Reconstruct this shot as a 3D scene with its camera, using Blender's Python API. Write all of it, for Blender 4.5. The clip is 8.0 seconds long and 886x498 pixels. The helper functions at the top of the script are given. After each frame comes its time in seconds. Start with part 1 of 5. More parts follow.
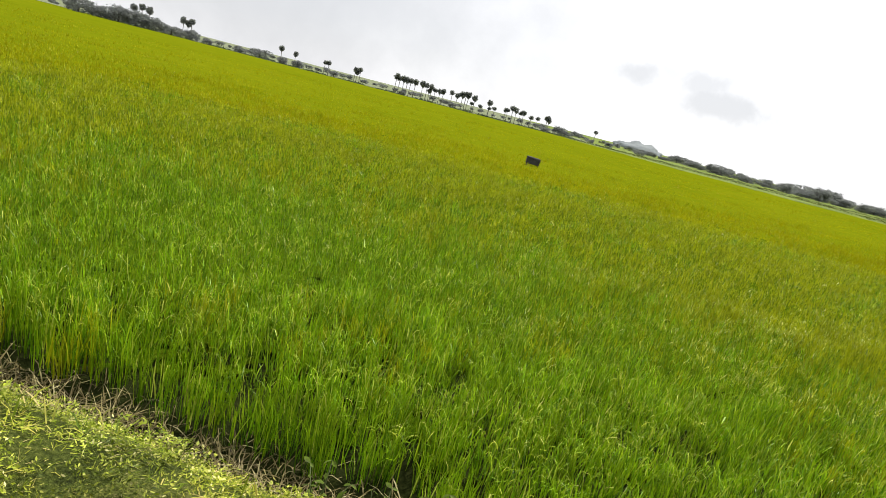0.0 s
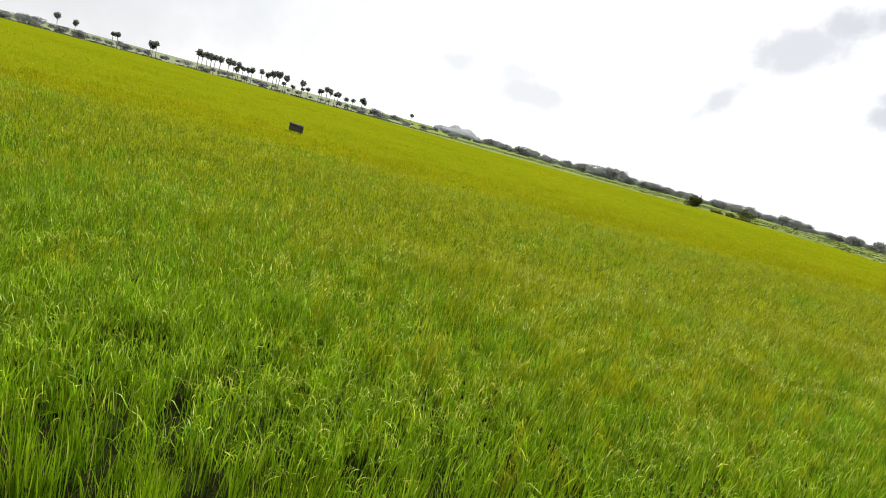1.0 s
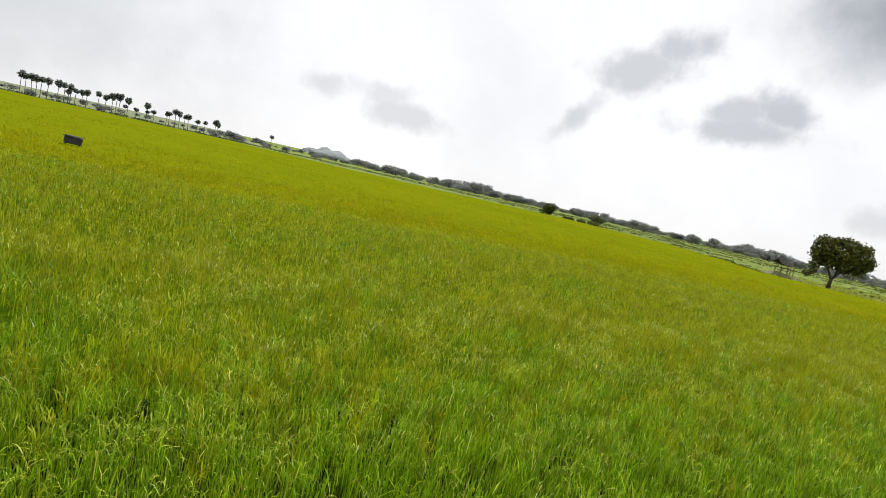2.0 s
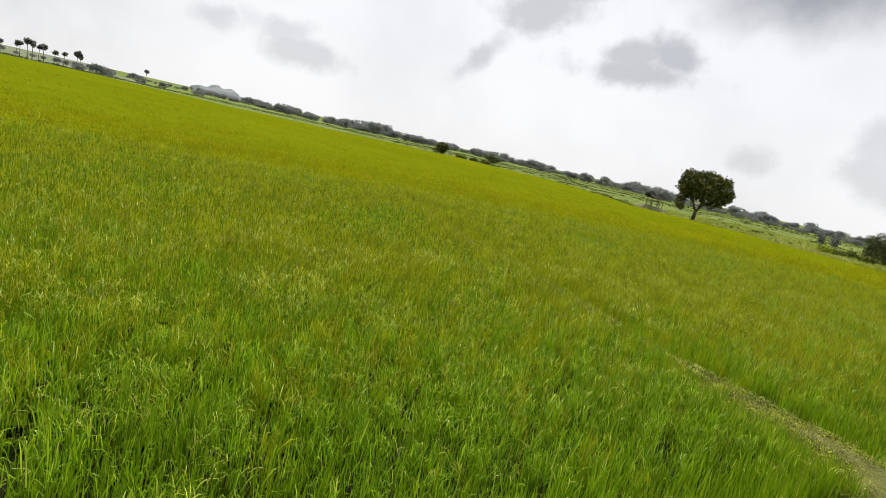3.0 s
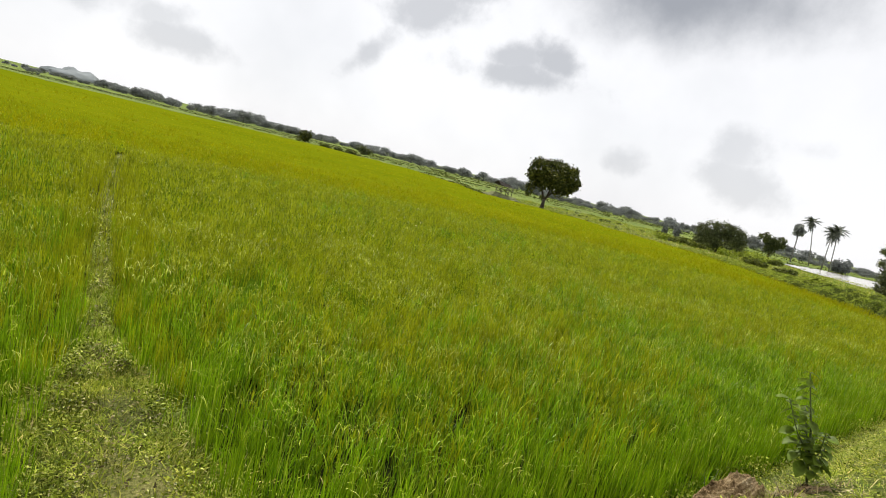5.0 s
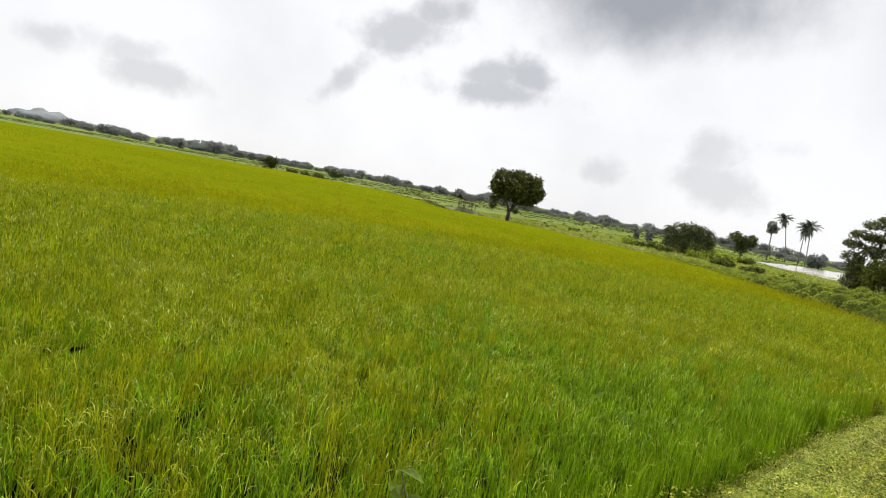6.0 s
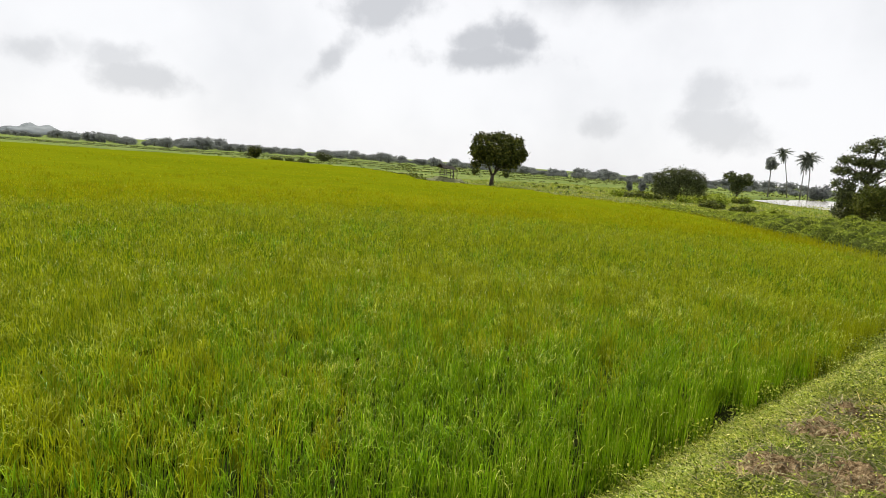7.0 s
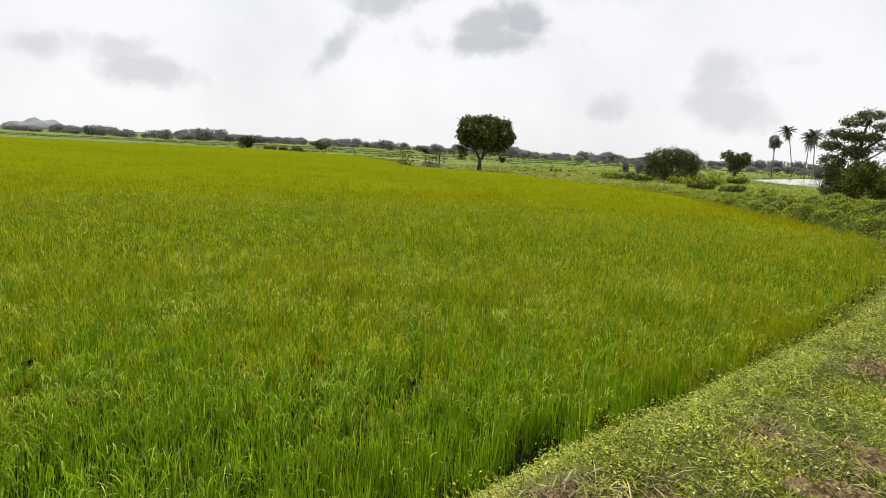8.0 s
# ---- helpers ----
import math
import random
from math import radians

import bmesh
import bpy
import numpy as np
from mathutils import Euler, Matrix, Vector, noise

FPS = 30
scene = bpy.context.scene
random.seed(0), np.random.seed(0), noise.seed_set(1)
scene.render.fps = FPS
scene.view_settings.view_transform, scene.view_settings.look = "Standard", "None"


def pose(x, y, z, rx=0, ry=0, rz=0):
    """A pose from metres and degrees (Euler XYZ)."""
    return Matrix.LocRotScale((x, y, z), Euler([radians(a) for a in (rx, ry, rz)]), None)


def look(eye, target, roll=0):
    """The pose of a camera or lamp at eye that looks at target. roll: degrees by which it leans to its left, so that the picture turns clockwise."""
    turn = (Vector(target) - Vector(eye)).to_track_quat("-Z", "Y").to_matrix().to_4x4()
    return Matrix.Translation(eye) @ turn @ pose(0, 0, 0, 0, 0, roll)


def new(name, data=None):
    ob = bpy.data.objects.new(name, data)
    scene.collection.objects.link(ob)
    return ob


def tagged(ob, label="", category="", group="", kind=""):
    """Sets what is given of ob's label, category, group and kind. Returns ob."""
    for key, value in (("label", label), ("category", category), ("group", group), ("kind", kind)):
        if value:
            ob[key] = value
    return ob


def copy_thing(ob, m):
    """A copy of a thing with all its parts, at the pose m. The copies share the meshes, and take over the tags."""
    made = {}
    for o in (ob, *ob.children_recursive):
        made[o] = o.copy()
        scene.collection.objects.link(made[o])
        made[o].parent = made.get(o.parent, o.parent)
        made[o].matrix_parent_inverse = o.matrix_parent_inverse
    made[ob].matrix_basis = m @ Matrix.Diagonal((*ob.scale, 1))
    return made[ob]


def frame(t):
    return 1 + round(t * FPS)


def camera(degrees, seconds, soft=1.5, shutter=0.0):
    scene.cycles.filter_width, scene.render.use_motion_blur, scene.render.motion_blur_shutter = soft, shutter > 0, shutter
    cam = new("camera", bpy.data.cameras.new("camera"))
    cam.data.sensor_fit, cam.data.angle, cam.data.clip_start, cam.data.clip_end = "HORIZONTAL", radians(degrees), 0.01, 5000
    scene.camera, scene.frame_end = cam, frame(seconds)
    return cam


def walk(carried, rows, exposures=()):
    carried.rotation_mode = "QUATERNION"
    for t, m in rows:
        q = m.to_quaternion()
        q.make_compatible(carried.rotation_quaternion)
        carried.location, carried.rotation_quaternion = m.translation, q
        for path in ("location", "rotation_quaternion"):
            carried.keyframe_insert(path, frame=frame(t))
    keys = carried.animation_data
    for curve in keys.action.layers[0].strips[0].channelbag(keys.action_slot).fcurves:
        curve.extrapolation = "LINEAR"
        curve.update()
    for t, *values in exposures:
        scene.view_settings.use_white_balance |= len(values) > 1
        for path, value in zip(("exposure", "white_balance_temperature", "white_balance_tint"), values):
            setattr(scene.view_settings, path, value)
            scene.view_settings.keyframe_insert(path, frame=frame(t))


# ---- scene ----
cam = camera(72.0, 8.0, soft=0.7)
PATH = [
    (0, (0.000, 0.000, 2.629), (-1.132, 19.416, -2.034), 14.51),
    (0.3, (1.031, -0.021, 2.597), (1.511, 19.568, -1.407), 17.14),
    (0.5, (1.719, -0.034, 2.578), (3.885, 19.426, -1.501), 13.72),
    (1, (3.448, -0.063, 2.543), (7.705, 19.119, -1.190), 15.16),
    (1.5, (5.197, -0.082, 2.543), (10.927, 18.861, -0.339), 16.31),
    (1.7, (5.904, -0.086, 2.557), (12.353, 18.713, 0.315), 14.95),
    (2.8, (9.842, -0.034, 2.685), (20.327, 16.773, -0.065), 11.11),
    (3, (10.551, -0.006, 2.687), (21.221, 16.582, -0.630), 12.77),
    (3.3, (11.606, 0.042, 2.670), (23.354, 16.182, 1.462), 12.97),
    (3.4, (11.954, 0.057, 2.661), (24.593, 15.288, -0.215), 14.78),
    (3.5, (12.301, 0.071, 2.649), (25.019, 15.094, -0.894), 14.01),
    (4, (14.007, 0.106, 2.573), (27.266, 14.733, -0.629), 18.64),
    (4.5, (15.665, 0.059, 2.491), (28.887, 14.854, -0.015), 13.87),
    (5, (17.288, -0.031, 2.449), (30.788, 14.494, -0.157), 13.77),
    (5.2, (17.932, -0.066, 2.454), (31.458, 14.569, 0.760), 10.01),
    (6.3, (21.425, -0.236, 2.642), (35.391, 13.893, 0.332), 10.63),
    (6.5, (22.044, -0.287, 2.667), (36.198, 13.507, -0.392), 8.45),
    (7, (23.566, -0.458, 2.693), (37.198, 13.900, -0.137), 4.24),
    (7.5, (25.063, -0.671, 2.681), (39.427, 13.126, 0.865), 4.16),
    (8, (26.547, -0.906, 2.650), (39.939, 13.583, -0.624), 3.04),
]
walk(cam, [(t, look(eye, target, roll)) for t, eye, target, roll in PATH], exposures=[(0.0, 0.14), (0.5, 0.30), (1.0, 0.22), (1.5, 0.08), (3.0, -0.10), (3.5, -0.13), (4.5, -0.09), (5.0, -0.03), (6.5, -0.06), (8.0, -0.10)])

# ---- world, sun ----
SUN_AZ, SUN_EL = 28.0, 58.0          # degrees clockwise from +y, and above the horizon


def bearing(az, el):
    a, e = radians(az), radians(el)
    return Vector((math.sin(a) * math.cos(e), math.cos(a) * math.cos(e), math.sin(e)))


world = bpy.data.worlds.new("cloudy_sky")
scene.world = world
world.use_nodes = True
wn, wl = world.node_tree.nodes, world.node_tree.links
wn.clear()


def wnode(kind, **props):
    n = wn.new(kind)
    for key, value in props.items():
        setattr(n, key, value)
    return n


def wmath(op, a, b=None, clamp=False):
    n = wnode("ShaderNodeMath", operation=op, use_clamp=clamp)
    for i, v in enumerate((a, b)):
        if v is None:
            continue
        if isinstance(v, (int, float)):
            n.inputs[i].default_value = v
        else:
            wl.new(v, n.inputs[i])
    return n.outputs[0]


w_out = wnode("ShaderNodeOutputWorld")
w_bg = wnode("ShaderNodeBackground")
wl.new(w_bg.outputs[0], w_out.inputs[0])
w_coord = wnode("ShaderNodeTexCoord").outputs["Generated"]
w_sky = wnode("ShaderNodeTexSky", sky_type="NISHITA", sun_disc=False)
w_sky.sun_elevation, w_sky.sun_rotation = radians(SUN_EL), radians(SUN_AZ)
w_dim = wnode("ShaderNodeMix", data_type="RGBA", blend_type="MULTIPLY")
w_dim.inputs["Factor"].default_value = 1.0
wl.new(w_sky.outputs[0], w_dim.inputs["A"])
w_dim.inputs["B"].default_value = (0.1, 0.1, 0.1, 1)


def wnoise(scale, detail, rough):
    n = wnode("ShaderNodeTexNoise")
    n.inputs["Scale"].default_value, n.inputs["Detail"].default_value, n.inputs["Roughness"].default_value = scale, detail, rough
    wl.new(w_coord, n.inputs["Vector"])
    return n.outputs[0]


ragged = wmath("MULTIPLY", wmath("SUBTRACT", wnoise(11.0, 8.0, 0.6), 0.5), 3.2)
ragged_wide = wmath("MULTIPLY", wmath("SUBTRACT", wnoise(5.5, 8.0, 0.58), 0.5), 1.5)
# grey clouds under the white cover: bearing, height, half width, half height, tilt (degrees), weight
CLOUDS = [
    (58.0, 19.6, 13.5, 6.0, -3, 1.0),
    (46.6, 9.5, 6.4, 1.5, -3, 0.62),
    (49.2, 11.3, 3.0, 1.7, 14, 0.66),
    (45.0, 10.9, 3.0, 1.3, -10, 0.6),
    (37.6, 13.4, 5.4, 1.9, -14, 0.55),
    (40.0, 15.2, 3.4, 1.8, -22, 0.6),
    (32.5, 8.6, 2.9, 1.1, -52, 0.5),
    (16.6, 5.0, 4.0, 1.2, 4, 0.42),
    (14.6, 6.4, 2.4, 1.2, -14, 0.36),
    (66.4, 4.6, 4.6, 1.7, 4, 0.36),
    (65.6, 7.2, 3.0, 1.8, -12, 0.34),
    (56.8, 4.4, 2.2, 1.2, 0, 0.35),
    (9.6, 6.3, 3.0, 1.5, -12, 0.35),
    (11.8, 6.8, 2.0, 1.0, 20, 0.2),
    (2.2, 6.4, 2.0, 1.0, 12, 0.15),
    (-4.9, 7.2, 2.6, 1.2, -10, 0.15),
    (71.0, 8.2, 2.4, 1.0, 0, 0.16),
    (-26.0, 7.0, 30.0, 11.0, 0, 0.46),
    (90.0, 16.0, 9.0, 4.0, 0, 0.6),
    (-30.0, 15.0, 9.0, 4.0, 0, 0.5),
    (150.0, 22.0, 16.0, 6.0, 0, 0.6),
    (-110.0, 25.0, 16.0, 6.0, 0, 0.6),
]
shade = None
for az, el, half_w, half_h, tilt, weight in CLOUDS:
    c = bearing(az, el)
    side = Vector((c.y, -c.x, 0)).normalized()
    top = side.cross(c).normalized()
    turn = Matrix.Rotation(radians(tilt), 3, c)
    basis = Matrix((-(turn @ side), turn @ top, -c)).transposed()
    if basis.determinant() < 0:
        basis = Matrix((turn @ side, turn @ top, -c)).transposed()
    m = wnode("ShaderNodeMapping", vector_type="TEXTURE")
    m.inputs["Location"].default_value = c
    m.inputs["Rotation"].default_value = basis.to_euler()
    m.inputs["Scale"].default_value = (math.sin(radians(half_w)), math.sin(radians(half_h)), 0.6)
    wl.new(w_coord, m.inputs["Vector"])
    ln = wnode("ShaderNodeVectorMath", operation="LENGTH")
    wl.new(m.outputs[0], ln.inputs[0])
    rng = wnode("ShaderNodeMapRange", interpolation_type="SMOOTHSTEP")
    rng.inputs["From Min"].default_value, rng.inputs["From Max"].default_value = 1.3, 0.2
    rng.inputs["To Min"].default_value, rng.inputs["To Max"].default_value = 0.0, weight
    wl.new(wmath("ADD", ln.outputs["Value"], ragged_wide if half_w > 8 else ragged), rng.inputs["Value"])
    shade = rng.outputs[0] if shade is None else wmath("MAXIMUM", shade, rng.outputs[0])

veil = wnode("ShaderNodeMapRange", interpolation_type="SMOOTHSTEP")
veil.inputs["From Min"].default_value, veil.inputs["From Max"].default_value = 0.42, 0.72
wl.new(wnoise(2.6, 5.0, 0.55), veil.inputs["Value"])
w_white = wnode("ShaderNodeMix", data_type="RGBA")
wl.new(veil.outputs[0], w_white.inputs["Factor"])
w_white.inputs["A"].default_value, w_white.inputs["B"].default_value = (1.06, 1.06, 1.08, 1), (0.93, 0.935, 0.96, 1)
w_grey = wnode("ShaderNodeMix", data_type="RGBA")
wl.new(shade, w_grey.inputs["Factor"])
wl.new(w_white.outputs["Result"], w_grey.inputs["A"])
w_grey.inputs["B"].default_value = (0.40, 0.415, 0.45, 1)
w_all = wnode("ShaderNodeMix", data_type="RGBA")
w_all.inputs["Factor"].default_value = 0.93
wl.new(w_dim.outputs["Result"], w_all.inputs["A"])
wl.new(w_grey.outputs["Result"], w_all.inputs["B"])
wl.new(w_all.outputs["Result"], w_bg.inputs["Color"])
w_bg.inputs["Strength"].default_value = 1.0

sun = new("sun", bpy.data.lights.new("sun", "SUN"))
sun.data.energy, sun.data.angle, sun.data.color = 5.0, radians(2.0), (1.0, 0.96, 0.88)
sun.matrix_world = look(bearing(SUN_AZ, SUN_EL) * 80, (0, 0, 0))


# ---- materials ----
def base_material(name):
    mat = bpy.data.materials.new(name)
    mat.use_nodes = True
    nt = mat.node_tree
    return mat, nt.nodes, nt.links, nt.nodes["Principled BSDF"]


def ramp(nodes, stops):
    r = nodes.new("ShaderNodeValToRGB")
    els = r.color_ramp.elements
    while len(els) < len(stops):
        els.new(0.5)
    for e, (p, c) in zip(els, stops):
        e.position, e.color = p, (*c, 1)
    return r


def noise_node(nodes, links, scale, detail=4.0, rough=0.55, coord="Object"):
    tc = nodes.new("ShaderNodeTexCoord")
    n = nodes.new("ShaderNodeTexNoise")
    n.inputs["Scale"].default_value, n.inputs["Detail"].default_value, n.inputs["Roughness"].default_value = scale, detail, rough
    links.new(tc.outputs[coord], n.inputs["Vector"])
    return n


def mix_rgb(nodes, links, fac, a, b, blend="MIX"):
    m = nodes.new("ShaderNodeMix")
    m.data_type, m.blend_type = "RGBA", blend
    for key, v in (("Factor", fac), ("A", a), ("B", b)):
        if isinstance(v, (int, float)):
            m.inputs[key].default_value = v
        elif isinstance(v, tuple):
            m.inputs[key].default_value = (*v, 1)
        else:
            links.new(v, m.inputs[key])
    return m.outputs["Result"]


def leaf_material(name, stops, big_scale=0.25, tint=(1, 1, 1), tint_amount=0.5, translucent=0.35, rough=0.5, tip=None, gloss=0.12, plant_scale=3.0, plant_amount=0.45):
    """Leaves and blades: a colour for each island, patches at a large scale, light through the leaf."""
    mat, nodes, links, bsdf = base_material(name)
    geo = nodes.new("ShaderNodeNewGeometry")
    r = ramp(nodes, stops)
    links.new(geo.outputs["Random Per Island"], r.inputs[0])
    big = noise_node(nodes, links, big_scale, 5.0, 0.6)
    rng = nodes.new("ShaderNodeMapRange")
    rng.inputs["From Min"].default_value, rng.inputs["From Max"].default_value = 0.35, 0.68
    rng.inputs["To Max"].default_value = tint_amount
    links.new(big.outputs[0], rng.inputs["Value"])
    colour = mix_rgb(nodes, links, rng.outputs[0], r.outputs[0], tint, "MULTIPLY")
    small = noise_node(nodes, links, plant_scale, 2.0, 0.5)
    rng2 = nodes.new("ShaderNodeMapRange")
    rng2.inputs["From Min"].default_value, rng2.inputs["From Max"].default_value = 0.35, 0.65
    rng2.inputs["To Min"].default_value, rng2.inputs["To Max"].default_value = 1.0 - plant_amount, 1.0 + 0.4 * plant_amount
    links.new(small.outputs[0], rng2.inputs["Value"])
    vec = nodes.new("ShaderNodeCombineColor")
    for key in ("Red", "Green", "Blue"):
        links.new(rng2.outputs[0], vec.inputs[key])
    colour = mix_rgb(nodes, links, 1.0, colour, vec.outputs[0], "MULTIPLY")
    if tip:
        at = nodes.new("ShaderNodeAttribute")
        at.attribute_name = "along"
        colour = mix_rgb(nodes, links, at.outputs["Fac"], colour, mix_rgb(nodes, links, 0.55, colour, tip))
    links.new(colour, bsdf.inputs["Base Color"])
    bsdf.inputs["Roughness"].default_value = rough
    bsdf.inputs["Specular IOR Level"].default_value = gloss
    tr = nodes.new("ShaderNodeBsdfTranslucent")
    links.new(colour, tr.inputs["Color"])
    mx = nodes.new("ShaderNodeMixShader")
    mx.inputs[0].default_value = translucent
    links.new(bsdf.outputs[0], mx.inputs[1])
    links.new(tr.outputs[0], mx.inputs[2])
    links.new(mx.outputs[0], nodes["Material Output"].inputs["Surface"])
    return mat


def surface_material(name, stops, scale, fine, rough=0.85, bump=0.3, bump_dist=0.02, metal=0.0, spec=0.08):
    """Soil, bark, cloth and the like: two scales of noise and a fine relief."""
    mat, nodes, links, bsdf = base_material(name)
    a = noise_node(nodes, links, scale, 6.0, 0.6)
    b = noise_node(nodes, links, fine, 6.0, 0.65)
    mixed = nodes.new("ShaderNodeMath")
    mixed.operation = "MULTIPLY_ADD"
    links.new(b.outputs[0], mixed.inputs[0])
    mixed.inputs[1].default_value = 0.5
    half = nodes.new("ShaderNodeMath")
    half.operation = "MULTIPLY"
    links.new(a.outputs[0], half.inputs[0])
    half.inputs[1].default_value = 0.5
    links.new(half.outputs[0], mixed.inputs[2])
    r = ramp(nodes, stops)
    links.new(mixed.outputs[0], r.inputs[0])
    links.new(r.outputs[0], bsdf.inputs["Base Color"])
    bsdf.inputs["Roughness"].default_value = rough
    bsdf.inputs["Metallic"].default_value = metal
    bsdf.inputs["Specular IOR Level"].default_value = spec
    bp = nodes.new("ShaderNodeBump")
    bp.inputs["Strength"].default_value, bp.inputs["Distance"].default_value = bump, bump_dist
    links.new(b.outputs[0], bp.inputs["Height"])
    links.new(bp.outputs[0], bsdf.inputs["Normal"])
    return mat


RICE = leaf_material("young_rice_blades", [(0.0, (0.020, 0.090, 0.003)), (0.26, (0.070, 0.200, 0.004)), (0.48, (0.150, 0.330, 0.005)), (0.72, (0.240, 0.430, 0.008)), (0.92, (0.36, 0.52, 0.018)), (1.0, (0.62, 0.66, 0.14))],
                     big_scale=0.16, tint=(1.15, 0.97, 0.6), tint_amount=0.6, translucent=0.30, rough=0.38, tip=(0.30, 0.42, 0.012), gloss=0.14, plant_scale=3.5, plant_amount=0.5)
# the yellow look of rice at a low angle is put into this colour
RICE_YELLOWER = leaf_material("yellower_rice_blades", [(0.0, (0.095, 0.128, 0.002)), (0.26, (0.195, 0.232, 0.003)), (0.48, (0.305, 0.340, 0.004)), (0.72, (0.385, 0.415, 0.006)), (0.92, (0.44, 0.475, 0.012)), (1.0, (0.54, 0.53, 0.06))],
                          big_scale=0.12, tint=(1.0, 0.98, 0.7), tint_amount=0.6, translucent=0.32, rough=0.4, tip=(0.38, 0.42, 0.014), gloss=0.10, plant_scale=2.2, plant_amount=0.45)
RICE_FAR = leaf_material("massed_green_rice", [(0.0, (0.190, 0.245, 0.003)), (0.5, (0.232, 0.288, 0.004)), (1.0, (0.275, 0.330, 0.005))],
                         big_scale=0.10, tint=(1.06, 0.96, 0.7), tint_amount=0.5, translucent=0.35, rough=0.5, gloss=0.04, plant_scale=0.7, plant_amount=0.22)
YELLOWER_FAR = leaf_material("massed_yellower_rice", [(0.0, (0.250, 0.258, 0.003)), (0.5, (0.298, 0.302, 0.004)), (1.0, (0.345, 0.345, 0.005))],
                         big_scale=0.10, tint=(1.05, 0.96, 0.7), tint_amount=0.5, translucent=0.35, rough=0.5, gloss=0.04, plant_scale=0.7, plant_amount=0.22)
RICE_EAR = leaf_material("drooping_rice_ears", [(0.0, (0.19, 0.255, 0.012)), (0.5, (0.34, 0.415, 0.020)), (0.85, (0.47, 0.52, 0.045)), (1.0, (0.60, 0.61, 0.16))],
                         big_scale=0.16, tint=(1.05, 0.97, 0.7), tint_amount=0.6, translucent=0.25, rough=0.5, gloss=0.15, plant_scale=2.2, plant_amount=0.4)
GRASS_LEAF = leaf_material("creeping_grass_leaves", [(0.0, (0.055, 0.09, 0.008)), (0.3, (0.21, 0.28, 0.022)), (0.65, (0.38, 0.455, 0.045)), (0.88, (0.52, 0.56, 0.12)), (1.0, (0.70, 0.68, 0.32))],
                           big_scale=0.9, tint=(1.05, 0.92, 0.65), tint_amount=0.6, translucent=0.22, rough=0.45, gloss=0.14, plant_scale=5.0, plant_amount=0.6)
BUND_LEAF = leaf_material("trodden_bund_weeds", [(0.0, (0.07, 0.11, 0.010)), (0.4, (0.20, 0.27, 0.024)), (0.8, (0.35, 0.42, 0.045)), (1.0, (0.52, 0.54, 0.14))],
                          big_scale=1.2, tint=(1.15, 0.90, 0.6), tint_amount=0.5, translucent=0.25, rough=0.6, gloss=0.05, plant_scale=4.0, plant_amount=0.6)
STEM = surface_material("green_stems", [(0.3, (0.06, 0.08, 0.03)), (0.7, (0.13, 0.16, 0.06))], 4.0, 20.0, 0.6, 0.2, 0.005)
CANOPY = surface_material("rice_canopy_green", [(0.3, (0.092, 0.118, 0.002)), (0.5, (0.118, 0.140, 0.003)), (0.7, (0.150, 0.160, 0.004))], 0.05, 0.5, 1.0, 0.6, 0.2, spec=0.0)
GRASS = leaf_material("bank_grass_blades", [(0.0, (0.09, 0.16, 0.010)), (0.35, (0.24, 0.335, 0.025)), (0.7, (0.38, 0.455, 0.045)), (0.9, (0.50, 0.50, 0.11)), (1.0, (0.66, 0.60, 0.30))],
                      big_scale=0.9, tint=(1.25, 1.0, 0.75), tint_amount=0.7, translucent=0.35, rough=0.55)
DRY = leaf_material("dry_stalks", [(0.0, (0.055, 0.042, 0.018)), (0.4, (0.18, 0.142, 0.058)), (0.8, (0.34, 0.285, 0.125)), (1.0, (0.52, 0.46, 0.24))], big_scale=1.0, translucent=0.15)
CREEPER = leaf_material("creeper_leaves", [(0.0, (0.09, 0.13, 0.010)), (0.4, (0.28, 0.345, 0.024)), (0.75, (0.44, 0.50, 0.045)), (1.0, (0.56, 0.585, 0.11))], big_scale=0.55, tint=(0.55, 0.68, 0.5), tint_amount=0.7, translucent=0.38)
# mat coloured dark to paint the shade in the gaps between leaves
CREEPER_MAT = surface_material("creeper_mat_gap_shade", [(0.36, (0.02, 0.030, 0.006)), (0.5, (0.06, 0.08, 0.012)), (0.64, (0.13, 0.15, 0.025))], 2.2, 9.0, 0.95, 1.0, 0.2)
MANGO = leaf_material("mango_leaves", [(0.0, (0.030, 0.044, 0.010)), (0.6, (0.075, 0.092, 0.018)), (0.9, (0.15, 0.16, 0.028)), (1.0, (0.24, 0.24, 0.06))], big_scale=0.5, tint=(1.3, 1.1, 0.8), tint_amount=0.5, translucent=0.15, rough=0.45)
DARK_LEAF = leaf_material("dark_foliage", [(0.0, (0.040, 0.054, 0.020)), (0.6, (0.092, 0.112, 0.038)), (1.0, (0.19, 0.21, 0.08))], big_scale=0.5, tint=(1.3, 1.25, 0.8), tint_amount=0.6, translucent=0.15, gloss=0.2)
COCONUT_LEAF = leaf_material("coconut_fronds", [(0.0, (0.055, 0.065, 0.05)), (0.7, (0.095, 0.11, 0.08)), (1.0, (0.17, 0.18, 0.12))], big_scale=0.4, translucent=0.3, rough=0.5)
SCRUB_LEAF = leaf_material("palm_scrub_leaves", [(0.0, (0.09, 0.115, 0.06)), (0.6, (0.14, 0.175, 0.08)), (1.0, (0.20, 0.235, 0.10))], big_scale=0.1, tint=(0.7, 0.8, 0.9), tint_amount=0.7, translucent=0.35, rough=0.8)
